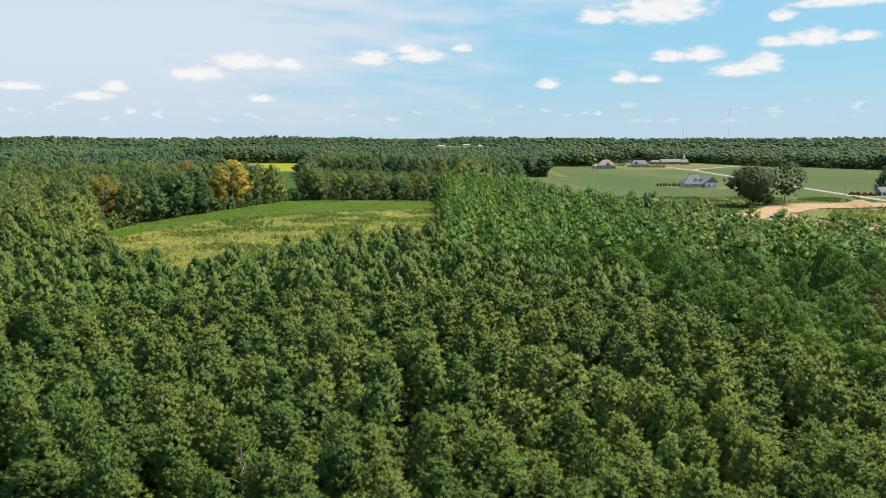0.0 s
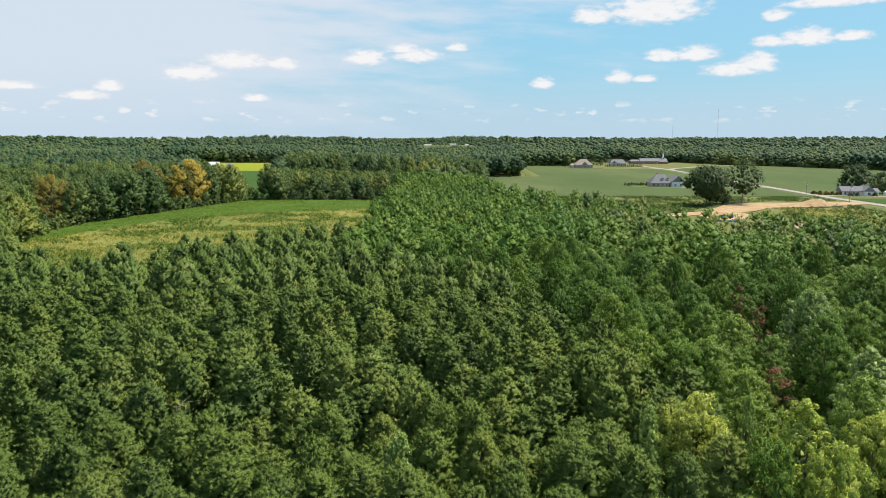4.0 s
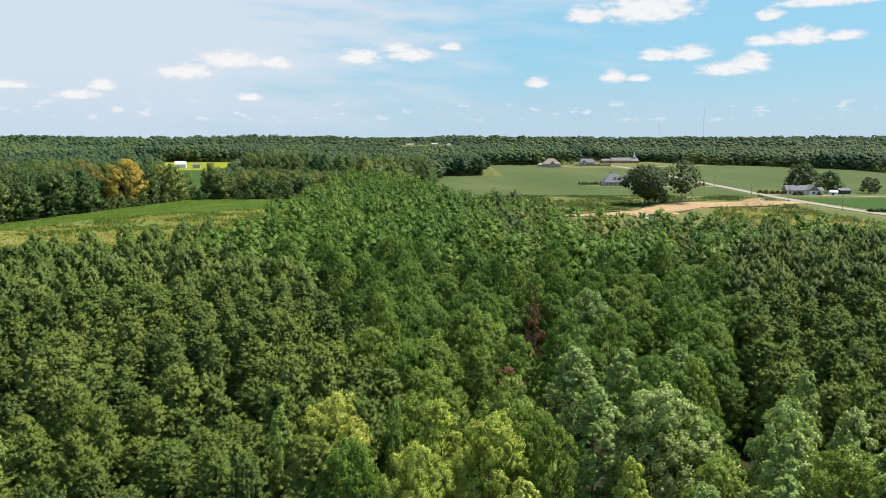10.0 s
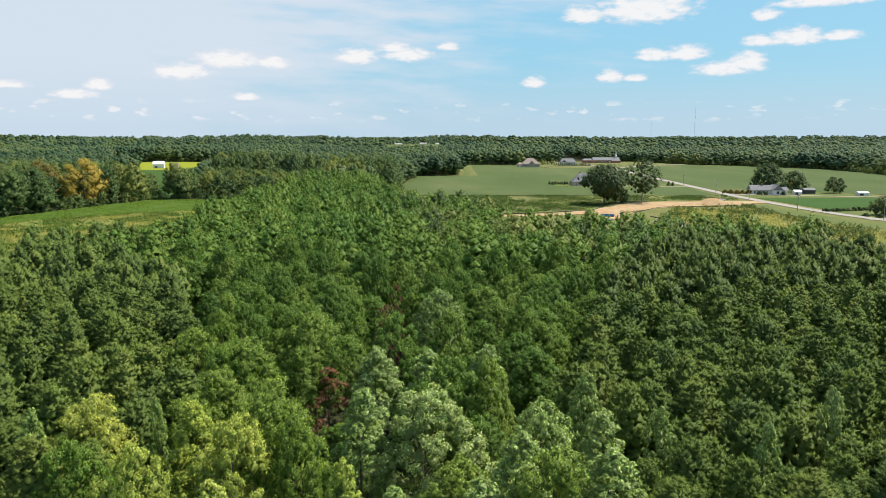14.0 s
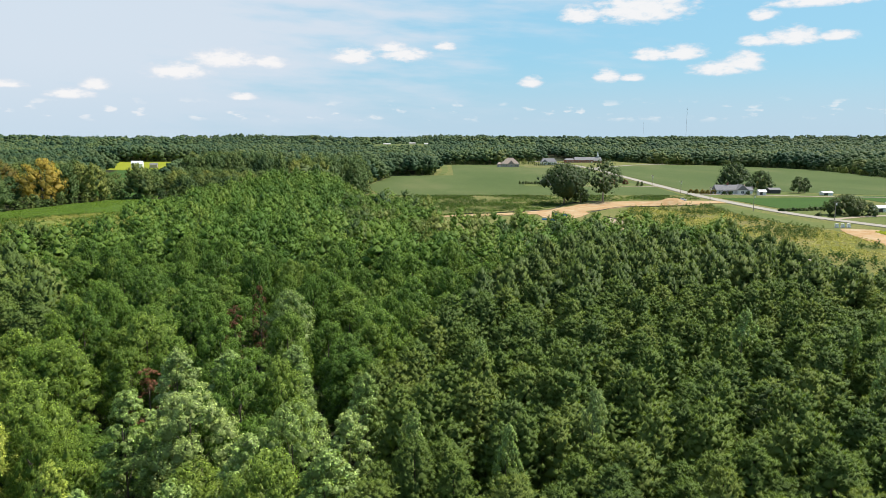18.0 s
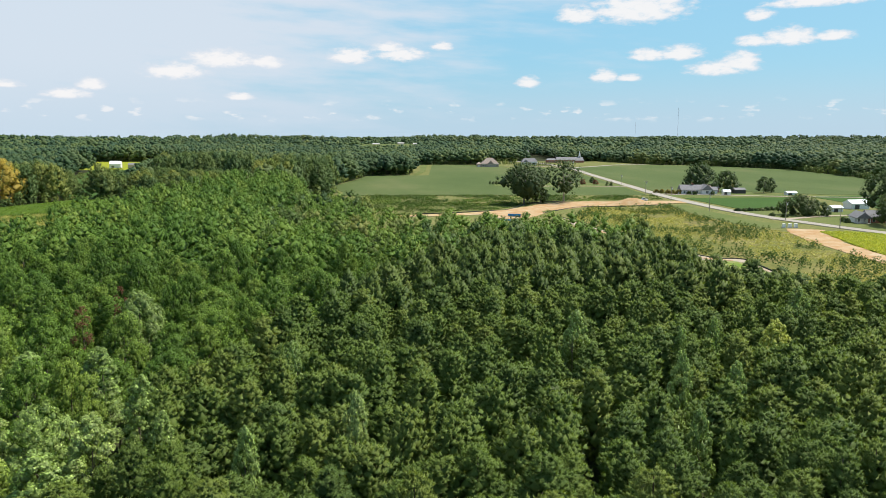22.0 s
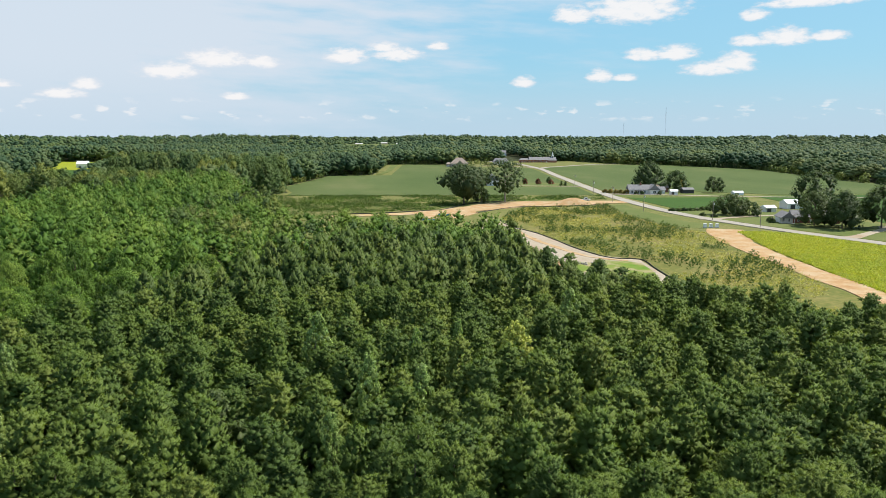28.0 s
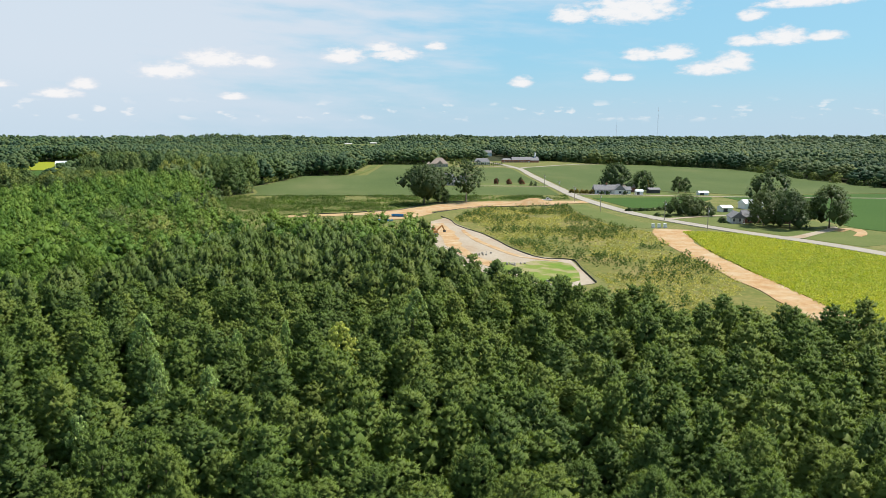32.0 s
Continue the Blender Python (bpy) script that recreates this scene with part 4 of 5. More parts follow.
joined("far_woods", far, broad_dim, LEAF_FAR, "dark green woods far off", "woods", 20, zs=(0.82, 1.1), ws=(1.05, 1.6), swell=0.32, land=hills)


dist_kit = [leafy_parts(180 + s, 8, 1, 4, 0.6, 20.0, 7.6, 5.0, 1.3, 1.0, full=0.9, tall=0.8, loose=0.05, blunt=4.0, far=True)[0] for s in range(6)]


VISTA = [(10, 1250), (100, 1250), (112, 1900), (-40, 1900)]


def distant_spots():
    """Rows of tree tops that close up towards the horizon."""
    rng = np.random.default_rng(31)
    out = []
    y = 1400.0
    while y < 4750:
        gap = 12 + 0.006 * (y - 1400)
        x = np.arange(82 - 0.66 * y, 82 + 0.68 * y, gap)
        keep = rng.uniform(0, 1, len(x)) < 0.96
        out.append(np.stack([x + rng.uniform(-0.5, 0.5, len(x)) * gap, y + rng.uniform(-0.5, 0.5, len(x)) * 0.05 * y], 1)[keep])
        y *= 1.075
    return np.concatenate(out)


spots = distant_spots()
spots = spots[~inside(VISTA, spots[:, 0], spots[:, 1])]
joined("distant_woods", spots, dist_kit, LEAF_FAR, "unbroken dark woods towards the horizon", "woods", 33, zs=(0.8, 1.1), ws=(1.1, 2.0), swell=0.3, land=hills)


# ---- parts of buildings ----
def box(bm, x0, y0, z0, x1, y1, z1):
    v = [bm.verts.new(p) for p in ((x0, y0, z0), (x1, y0, z0), (x1, y1, z0), (x0, y1, z0), (x0, y0, z1), (x1, y0, z1), (x1, y1, z1), (x0, y1, z1))]
    for f in ((0, 3, 2, 1), (4, 5, 6, 7), (0, 1, 5, 4), (1, 2, 6, 5), (2, 3, 7, 6), (3, 0, 4, 7)):
        bm.faces.new([v[i] for i in f])


def block(x0, y0, z0, x1, y1, z1):
    bm = bmesh.new()
    box(bm, x0, y0, z0, x1, y1, z1)
    return bm


def walls(x0, y0, x1, y1, z1, gable=0.0, along="x"):
    """Outer walls with a gable at either end."""
    bm = bmesh.new()
    box(bm, x0, y0, 0, x1, y1, z1)
    if gable:
        mx, my = (x0 + x1) / 2, (y0 + y1) / 2
        if along == "x":
            ends = [[(x0, y0, z1), (x0, y1, z1), (x0, my, z1 + gable)], [(x1, y0, z1), (x1, y1, z1), (x1, my, z1 + gable)]]
            inner = 0.2
            for tri, s in zip(ends, (inner, -inner)):
                a = [bm.verts.new(p) for p in tri]
                b = [bm.verts.new((p[0] + s, p[1], p[2])) for p in tri]
                bm.faces.new(a), bm.faces.new(b)
                for i in range(3):
                    bm.faces.new((a[i], a[(i + 1) % 3], b[(i + 1) % 3], b[i]))
        else:
            ends = [[(x0, y0, z1), (x1, y0, z1), (mx, y0, z1 + gable)], [(x0, y1, z1), (x1, y1, z1), (mx, y1, z1 + gable)]]
            for tri, s in zip(ends, (0.2, -0.2)):
                a = [bm.verts.new(p) for p in tri]
                b = [bm.verts.new((p[0], p[1] + s, p[2])) for p in tri]
                bm.faces.new(a), bm.faces.new(b)
                for i in range(3):
                    bm.faces.new((a[i], a[(i + 1) % 3], b[(i + 1) % 3], b[i]))
    return bm


def roof(x0, y0, x1, y1, z, rise, hip=0.0, along="x", over=0.5, thick=0.22):
    """A gabled roof, or a hipped one where hip is given, with eaves and thickness."""
    x0, y0, x1, y1 = x0 - over, y0 - over, x1 + over, y1 + over
    mx, my = (x0 + x1) / 2, (y0 + y1) / 2
    if along == "x":
        ridge = [(x0 + hip, my, z + rise), (x1 - hip, my, z + rise)]
    else:
        ridge = [(mx, y0 + hip, z + rise), (mx, y1 - hip, z + rise)]
    bm = bmesh.new()
    low = [(x0, y0, z), (x1, y0, z), (x1, y1, z), (x0, y1, z)]
    lv = [bm.verts.new((p[0], p[1], p[2] - thick)) for p in low]
    uv = [bm.verts.new(p) for p in low]
    r = [bm.verts.new(p) for p in ridge]
    bm.faces.new(lv)
    for i in range(4):
        j = (i + 1) % 4
        bm.faces.new((lv[i], lv[j], uv[j], uv[i]))
    if along == "x":
        bm.faces.new((uv[0], uv[1], r[1], r[0])), bm.faces.new((uv[2], uv[3], r[0], r[1]))
        bm.faces.new((uv[1], uv[2], r[1])), bm.faces.new((uv[3], uv[0], r[0]))
    else:
        bm.faces.new((uv[1], uv[2], r[1], r[0])), bm.faces.new((uv[3], uv[0], r[0], r[1]))
        bm.faces.new((uv[0], uv[1], r[0])), bm.faces.new((uv[2], uv[3], r[1]))
    return bm


def window(parent, x, y, z, w, h, frame_mat=None):
    """A framed window on a wall that faces the negative y."""
    bm = bmesh.new()
    t = 0.12
    for a in ((x - w / 2 - t, z - t, x + w / 2 + t, z), (x - w / 2 - t, z + h, x + w / 2 + t, z + h + t), (x - w / 2 - t, z, x - w / 2, z + h), (x + w / 2, z, x + w / 2 + t, z + h), (x - 0.04, z, x + 0.04, z + h)):
        box(bm, a[0], y - 0.09, a[1], a[2], y + 0.05, a[3])
    win = part("window", bm, frame_mat or WHITE, parent)
    part("pane", block(x - w / 2, y - 0.03, z, x + w / 2, y + 0.04, z + h), GLASS, win, "dark glass pane")


def door(parent, x, y, w=1.0, h=2.1, material=None):
    d = part("door", block(x - w / 2, y - 0.08, 0, x + w / 2, y + 0.05, h), material or DARK, parent)
    part("handle", block(x + w / 2 - 0.15, y - 0.13, 0.95, x + w / 2 - 0.09, y - 0.08, 1.1), TIN, d)


def chimney(parent, x, y, z0, z1):
    bm = block(x - 0.5, y - 0.4, z0, x + 0.5, y + 0.4, z1)
    box(bm, x - 0.6, y - 0.5, z1, x + 0.6, y + 0.5, z1 + 0.15)
    part("chimney", bm, BRICK, parent)


# ---- houses ----
def house_grey():
    """The large grey-roofed house in the soybean field."""
    h = thing("house", 192, 566, 0, 0, "large house with grey shingle roof and white gables", "house")
    part("wall", walls(-12, -5, 3, 7, 3.0), TAN, h, "pale brick wall")
    part("wall", walls(3, -7.5, 11.5, 6, 4.2, 3.2, "y"), WHITE, h, "white gabled wall")
    part("roof", roof(-12, -5, 4.5, 7, 3.05, 6.2, 5.5), SHINGLE, h)
    part("roof", roof(3, -7.5, 11.5, 6, 4.25, 4.3, 0, "y"), SHINGLE, h)
    for x in (-10, -7, -3.5, -0.5):
        window(h, x, -5, 0.9, 1.1, 1.5)
    for x in (5.2, 9.3):
        window(h, x, -7.5, 0.9, 1.3, 1.5)
    window(h, 7.2, -7.5, 4.9, 1.2, 1.3)
    door(h, 1.6, -5)
    for x in (-3.5, 0.5):
        d = part("dormer", walls(x - 1.1, -3.2, x + 1.1, 0, 5.9, 0.9, "y"), WHITE, h)
        part("dormer_roof", roof(x - 1.1, -3.2, x + 1.1, 0.5, 5.9, 1.1, 0, "y", 0.25, 0.12), SHINGLE, d)
    chimney(h, -6, 3, 6, 10.3)


def house_brown():
    h = thing("house", 191, 886, 0, 0, "tan brick house with steep brown hip roof at the field edge", "house")
    part("wall", walls(-10, -7, 10, 7, 4.0), TAN, h, "tan brick wall")
    part("roof", roof(-10, -7, 10, 7, 4.05, 6.6, 7.2), SHINGLE_BROWN, h)
    part("wall", walls(-15, -3, -10, 5, 3.2), TAN, h)
    part("roof", roof(-15, -3, -10, 5, 3.25, 2.4, 2.3), SHINGLE_BROWN, h)
    g = part("gable", walls(-2.5, -8.6, 3.5, -4, 4.0, 3.4, "y"), TAN, h)
    part("gable_roof", roof(-2.5, -8.6, 3.5, -2, 4.05, 3.8, 0, "y"), SHINGLE_BROWN, g)
    for x in (-8, -5, 5.5, 8):
        window(h, x, -7, 1.0, 1.3, 1.7)
    window(h, 0.5, -8.6, 1.0, 1.6, 1.8)
    door(h, -12.5, -3, 2.6, 2.3, WHITE)


def house_far():
    h = thing("house", 246, 950, 0, 0, "white house with grey roof behind a row of evergreens", "house")
    part("wall", walls(-9, -5, 10, 5, 3.6), WHITE, h)
    part("roof", roof(-9, -5, 10, 5, 3.65, 4.4, 3.0), SHINGLE, h)
    g = part("gable", walls(-7.5, -6.5, -2, -4, 3.6, 2.6, "y"), WHITE, h)
    part("gable_roof", roof(-7.5, -6.5, -2, -1, 3.65, 3.0, 0, "y"), SHINGLE, g)
    for x in (-4.7, 1.5, 5, 8):
        window(h, x, -6.5 if x == -4.7 else -5, 0.9, 1.3, 1.6)
    door(h, 0, -5)


def church():
    h = thing("church", 305, 1020, 0, 0, "long low red brick church with grey roof and white steeple", "church")
    part("wall", walls(-29, -7, 27, 8, 4.2), BRICK, h, "red brick wall")
    part("roof", roof(-14, -7, 27, 8, 4.25, 4.6, 0.0), SHINGLE, h)
    part("roof", roof(-29, -5, -14.6, 6, 4.25, 2.6, 2.5), SHINGLE, h)
    part("wall", walls(14, -11, 27, -6, 3.6), BRICK, h)
    part("roof", roof(14, -11, 27, -6, 3.65, 2.2, 1.5), SHINGLE, h)
    for i in range(9):
        window(h, -26 + 4.3 * i, -7, 1.0, 1.2, 2.0)
    door(h, 12, -7, 2.0, 2.4, WHITE)
    st = part("steeple", block(21, -1.5, 7, 24, 1.5, 11), WHITE, h, "white steeple")
    bm = bmesh.new()
    bmesh.ops.create_cone(bm, segments=8, radius1=1.5, radius2=0.05, depth=7.5, matrix=Matrix.Translation((22.5, 0, 14.75)))
    part("spire", bm, WHITE, st)
    part("louvre", block(21.8, -1.56, 8, 23.2, -1.4, 10), DARK, st)
    h.scale = (0.87, 0.9, 0.82)


def farm_white():
    """The white farmhouse beyond the road."""
    h = thing("farmhouse", 290, 481, 0, -4, "white farmhouse with grey roofs under large trees", "house")
    part("wall", walls(-11, -3, 3, 5, 3.0, 2.8, "x"), WHITE, h)
    part("roof", roof(-11, -3, 3, 5, 3.05, 3.0), SHINGLE, h)
    part("wall", walls(1.5, -6, 7.5, 4, 3.2, 3.0, "y"), WHITE, h)
    part("roof", roof(1.5, -6, 7.5, 4, 3.25, 3.2, 0, "y"), SHINGLE, h)
    part("wall", walls(7.5, -2.5, 12, 3.5, 2.7, 2.0, "x"), WHITE, h)
    part("roof", roof(7.5, -2.5, 12, 3.5, 2.75, 2.1), SHINGLE, h)
    for x in (-9, -6.5, -3.5, -1):
        window(h, x, -3, 0.9, 1.0, 1.5)
    window(h, 4.5, -6, 0.9, 1.6, 1.5)
    window(h, 9.8, -2.5, 0.9, 1.0, 1.4)
    door(h, -4.9, -3)
    p = part("porch", block(-8, -5, 2.5, -2, -3, 2.7), SHINGLE, h)
    for x in (-7.8, -5, -2.2):
        part("column", block(x - 0.1, -4.9, 0, x + 0.1, -4.7, 2.5), WHITE, p)
    chimney(h, -3, 1, 4, 7)


def farm_brick():
    """The brick farmhouse with a white porch beside the yellow field."""
    h = thing("farmhouse", 309, 320.5, 0, -10, "brick farmhouse with white columned porch under big trees", "house")
    part("wall", walls(-3, -1, 22, 9, 3.0), BRICK, h, "red brick wall")
    part("roof", roof(-3, -1, 22, 9, 3.05, 3.4, 0), SHINGLE, h)
    part("wall", walls(-10, -1, -3, 8, 3.0, 2.6, "y"), WHITE, h)
    part("roof", roof(-10, -4.5, -3, 8, 3.05, 2.8, 0, "y"), SHINGLE, h)
    bm = bmesh.new()
    for y in (-4.4, -4.15):
        bm.faces.new([bm.verts.new(p) for p in ((-10, y, 2.9), (-3, y, 2.9), (-6.5, y, 5.4))])
    bm.verts.ensure_lookup_table()
    for i in range(3):
        j = (i + 1) % 3
        bm.faces.new((bm.verts[i], bm.verts[j], bm.verts[3 + j], bm.verts[3 + i]))
    part("porch_gable", bm, WHITE, h, "pale grey gable")
    part("porch_floor", block(-10, -4.4, 0, -3, -1, 0.25), CEMENT, h)
    for i in range(5):
        part("column", block(-9.9 + 1.65 * i, -4.45, 0.25, -9.65 + 1.65 * i, -4.2, 3.0), WHITE, h)
    for x in (0, 4, 9, 13, 18):
        window(h, x, -1, 0.9, 1.1, 1.5)
    window(h, -8, -1, 0.9, 1.0, 1.5)
    window(h, -5, -1, 0.9, 1.0, 1.5)
    door(h, 6.5, -1, 1.0, 2.1, WHITE)
    chimney(h, 20, 4, 4, 7.6)
    h.scale = (0.78, 0.8, 0.86)


def barn(x, y, turn, w, d, z, rise, label, wallm, roofm, doors=True):
    h = thing("barn", x, y, 0, turn, label, "barn")
    part("wall", walls(-w / 2, -d / 2, w / 2, d / 2, z, rise, "x"), wallm, h)
    part("roof", roof(-w / 2, -d / 2, w / 2, d / 2, z + 0.03, rise * 1.05, 0, "x", 0.3, 0.12), roofm, h)
    if doors:
        door(h, -w * 0.2, -d / 2, min(2.6, w * 0.4), min(2.4, z * 0.85), DARK)
    return h


house_grey(), house_brown(), house_far(), church(), farm_white(), farm_brick()
barn(345.5, 470, 0, 6.2, 4.5, 1.8, 0.9, "small white shed with white tin roof in a field", TIN, TIN)
barn(318, 368, 8, 5.5, 5, 2.3, 1.1, "white barn with white tin roof behind trees", WHITE, TIN)
barn(338, 384, 8, 10, 7, 3.0, 1.7, "large barn with white tin roof behind trees", WHITE, TIN)
barn(-236, 868, 10, 12, 9, 4.6, 3.2, "white barn beside a yellow field", WHITE, TIN)
barn(-219, 872, 10, 8, 6, 3.5, 2.0, "low grey shed beside the barn", TAN, SHINGLE, False)
barn(306, 474, 0, 4.5, 3.5, 2.3, 1.1, "small white garden shed", WHITE, TIN)
barn(319, 486, 0, 7, 6, 2.6, 1.1, "open grey carport beside the farmhouse", DARK, SHINGLE)
barn(304, 498, 0, 11, 7, 3.2, 2.0, "low barn with rusty brown roof", BRICK, SHINGLE_BROWN)
barn(283, 1272, 0, 14, 10, 7.0, 3.5, "white two-storey house among far trees", WHITE, SHINGLE)




def rise():
    """A low rise far off, on which white farm sheds show over the woods."""
    n = 24
    a = np.linspace(0, 2 * np.pi, n, endpoint=False)
    v = [(40, 1880, 13.0)]
    for r, z in ((70, 12.4), (120, 8.0), (190, 0.0)):
        v += [(40 + r * math.cos(k), 1880 + 0.5 * r * math.sin(k), z) for k in a]
    t = [(0, 1 + j, 1 + (j + 1) % n) for j in range(n)]
    for i in range(2):
        for j in range(n):
            p, q = 1 + i * n + j, 1 + i * n + (j + 1) % n
            t += [(p, p + n, q + n), (p, q + n, q)]
    tagged(link_np("rise", np.array(v, float), np.array(t), LAWN, smooth=True), "low grassy rise among far woods", "hill", "", "structure")


rise()
for x, y, w in ((-4, 1880, 18), (58, 1868, 16), (92, 1880, 9)):
    b = barn(x, y, 0, w, 9, 2.8, 2.0, "long pale farm shed on a far rise", TAN, CEMENT, False)
    b.location.z = 12.3 if 0 < x < 80 else 10.5

# ---- yard and roadside things ----
def utility_pole(x, y, h=9.0, turn=0.0):
    p = thing("utility_pole", x, y, 0, turn, "grey weathered wooden utility pole beside the road", "utility pole", "utility poles")
    bm = bmesh.new()
    bmesh.ops.create_cone(bm, cap_ends=True, segments=8, radius1=0.17, radius2=0.11, depth=h, matrix=Matrix.Translation((0, 0, h / 2)))
    part("pole", bm, BARK_PALE, p)
    part("crossarm", block(-1.1, -0.2, h - 0.75, 1.1, -0.1, h - 0.6), BARK_PALE, p)
    for x0 in (-0.95, 0.0, 0.95):
        bm = bmesh.new()
        bmesh.ops.create_cone(bm, cap_ends=True, segments=6, radius1=0.06, radius2=0.04, depth=0.22, matrix=Matrix.Translation((x0, -0.15, h - 0.49)))
        part("insulator", bm, TIN, p)
    bm = bmesh.new()
    bmesh.ops.create_cone(bm, cap_ends=True, segments=8, radius1=0.24, radius2=0.24, depth=0.8, matrix=Matrix.Translation((0.38, 0, h - 1.6)))
    part("transformer", bm, TIN, p)


for x, y in ((283.2, 300.5), (275.5, 331), (256.5, 372), (254.5, 425), (255.5, 478), (258, 548)):
    utility_pole(x, y)


def cabinet(x, y, turn):
    c = thing("utility_cabinet", x, y, 0, turn, "white metal utility cabinet on a concrete pad", "utility cabinet", "utility cabinets by the road")
    part("pad", block(-0.75, -0.65, 0, 0.75, 0.65, 0.42), CEMENT, c)
    part("body", block(-0.58, -0.45, 0.42, 0.58, 0.45, 1.75), WHITE, c)
    part("lid", block(-0.63, -0.5, 1.75, 0.63, 0.5, 1.85), WHITE, c)
    part("door", block(-0.52, -0.49, 0.5, 0.52, -0.45, 1.68), WHITE, c)


for i in range(3):
    cabinet(262.2 + 2.5 * i, 305, 4)


def pickup():
    v = thing("pickup_truck", 239.5, 428.5, 0.3, 6, "white pickup truck parked on bare clay", "pickup truck")
    bm = bmesh.new()
    box(bm, -2.75, -0.95, 0.5, 2.75, 0.95, 1.12)
    bmesh.ops.bevel(bm, geom=bm.edges[:], offset=0.12, segments=2, affect="EDGES")
    body = part("body", bm, TIN, v)
    bm = bmesh.new()
    box(bm, -0.7, -0.85, 1.1, 1.3, 0.85, 1.85)
    for q in bm.verts:
        if q.co.z > 1.5:
            q.co.x = q.co.x * 0.72 + 0.06
            q.co.y *= 0.86
    part("cab", bm, TIN, v)
    part("windscreen", block(0.98, -0.7, 1.25, 1.16, 0.7, 1.7), GLASS, v, "dark windscreen")
    part("side_window", block(-0.4, -0.86, 1.25, 0.9, -0.8, 1.68), GLASS, v)
    part("bed", block(-2.6, -0.75, 1.1, -0.8, 0.75, 1.14), DARK, v)
    for x in (-1.75, 1.8):
        for y in (-0.9, 0.9):
            bm = bmesh.new()
            bmesh.ops.create_cone(bm, cap_ends=True, segments=16, radius1=0.4, radius2=0.4, depth=0.26, matrix=pose(x, y, 0.4, 90))
            w = part("wheel", bm, DARK, v)
            bm = bmesh.new()
            bmesh.ops.create_cone(bm, cap_ends=True, segments=12, radius1=0.22, radius2=0.22, depth=0.3, matrix=pose(x, y, 0.4, 90))
            part("rim", bm, TIN, w)


pickup()


def excavator():
    v = thing("excavator", 171, 284, 0.25, 35, "orange-brown tracked excavator at the clearing's edge", "excavator")
    for y in (-1.1, 1.1):
        bm = block(-1.8, y - 0.3, 0.0, 1.8, y + 0.3, 0.8)
        bmesh.ops.bevel(bm, geom=bm.edges[:], offset=0.22, segments=2, affect="EDGES")
        part("track", bm, DARK, v)
    bm = block(-2.0, -1.25, 0.9, 1.3, 1.25, 1.9)
    bmesh.ops.bevel(bm, geom=bm.edges[:], offset=0.12, segments=2, affect="EDGES")
    part("body", bm, RUST, v)
    cab = part("cab", block(0.0, 0.2, 1.9, 1.3, 1.2, 2.9), RUST, v)
    part("windscreen", block(1.3, 0.3, 2.05, 1.34, 1.1, 2.8), GLASS, cab)
    for name, a, b, w in (("boom", (1.2, -0.2, 1.6), (4.0, -0.2, 3.6), 0.22), ("arm", (4.0, -0.2, 3.6), (5.2, -0.2, 1.6), 0.17)):
        d = Vector(b) - Vector(a)
        bm = block(-w, -w, 0, w, w, d.length)
        bm.transform(Matrix.Translation(a) @ Vector((0, 0, 1)).rotation_difference(d).to_matrix().to_4x4())
        part(name, bm, RUST, v)
    part("bucket", block(4.8, -0.6, 0.9, 5.6, 0.2, 1.6), DARK, v)


RUST = paint("worn_orange_paint", (0.36, 0.17, 0.06), 0.6, 0.25, 2.0)
excavator()


def rubble(x, y, label, material, seed, n=9, spread=1.6):
    """A few broken stones on the ground."""
    root = thing("rubble", x, y, 0.26, 0, label, "rubble")
    rng = np.random.default_rng(seed)
    for _ in range(n):
        bm = bmesh.new()
        bmesh.ops.create_icosphere(bm, subdivisions=1, radius=rng.uniform(0.2, 0.5))
        for q in bm.verts:
            q.co *= rng.uniform(0.7, 1.2)
        dx, dy = rng.normal(0, spread, 2)
        bm.transform(Matrix.Translation((dx, dy, 0.25)))
        part("stone", bm, material, root)


rubble(193, 218.5, "grey broken stones in the clearing", STONE, 5)
rubble(200.5, 192, "pale broken stones at the clearing's edge", STONE, 6, 7, 1.3)
rubble(187, 236, "scattered grey stones in the clearing", STONE, 7, 8, 2.5)


def soil_heap():
    n, m = 26, 14
    rng = np.random.default_rng(77)
    gx, gy = np.meshgrid(np.linspace(-1.15, 1.15, n), np.linspace(-1.15, 1.15, m))
    d = np.sqrt(gx ** 2 + gy ** 2)
    z = np.clip(1 - d ** 1.5, -0.12, 1) * 3.2 * (0.75 + 0.35 * np.sin(3.2 * gx + 0.6)) + rng.normal(0, 0.10, gx.shape) * (d < 0.95)
    v = np.stack([227 + 15 * gx.ravel(), 413 + 7 * gy.ravel(), 0.3 + z.ravel()], 1)
    i = (np.arange(m - 1)[:, None] * n + np.arange(n - 1)).ravel()
    tagged(link_np("soil_heap", v, np.stack([i, i + 1, i + n + 1, i + n], 1), DIRT), "long heap of bare pale clay beside the site road", "soil heap")


soil_heap()


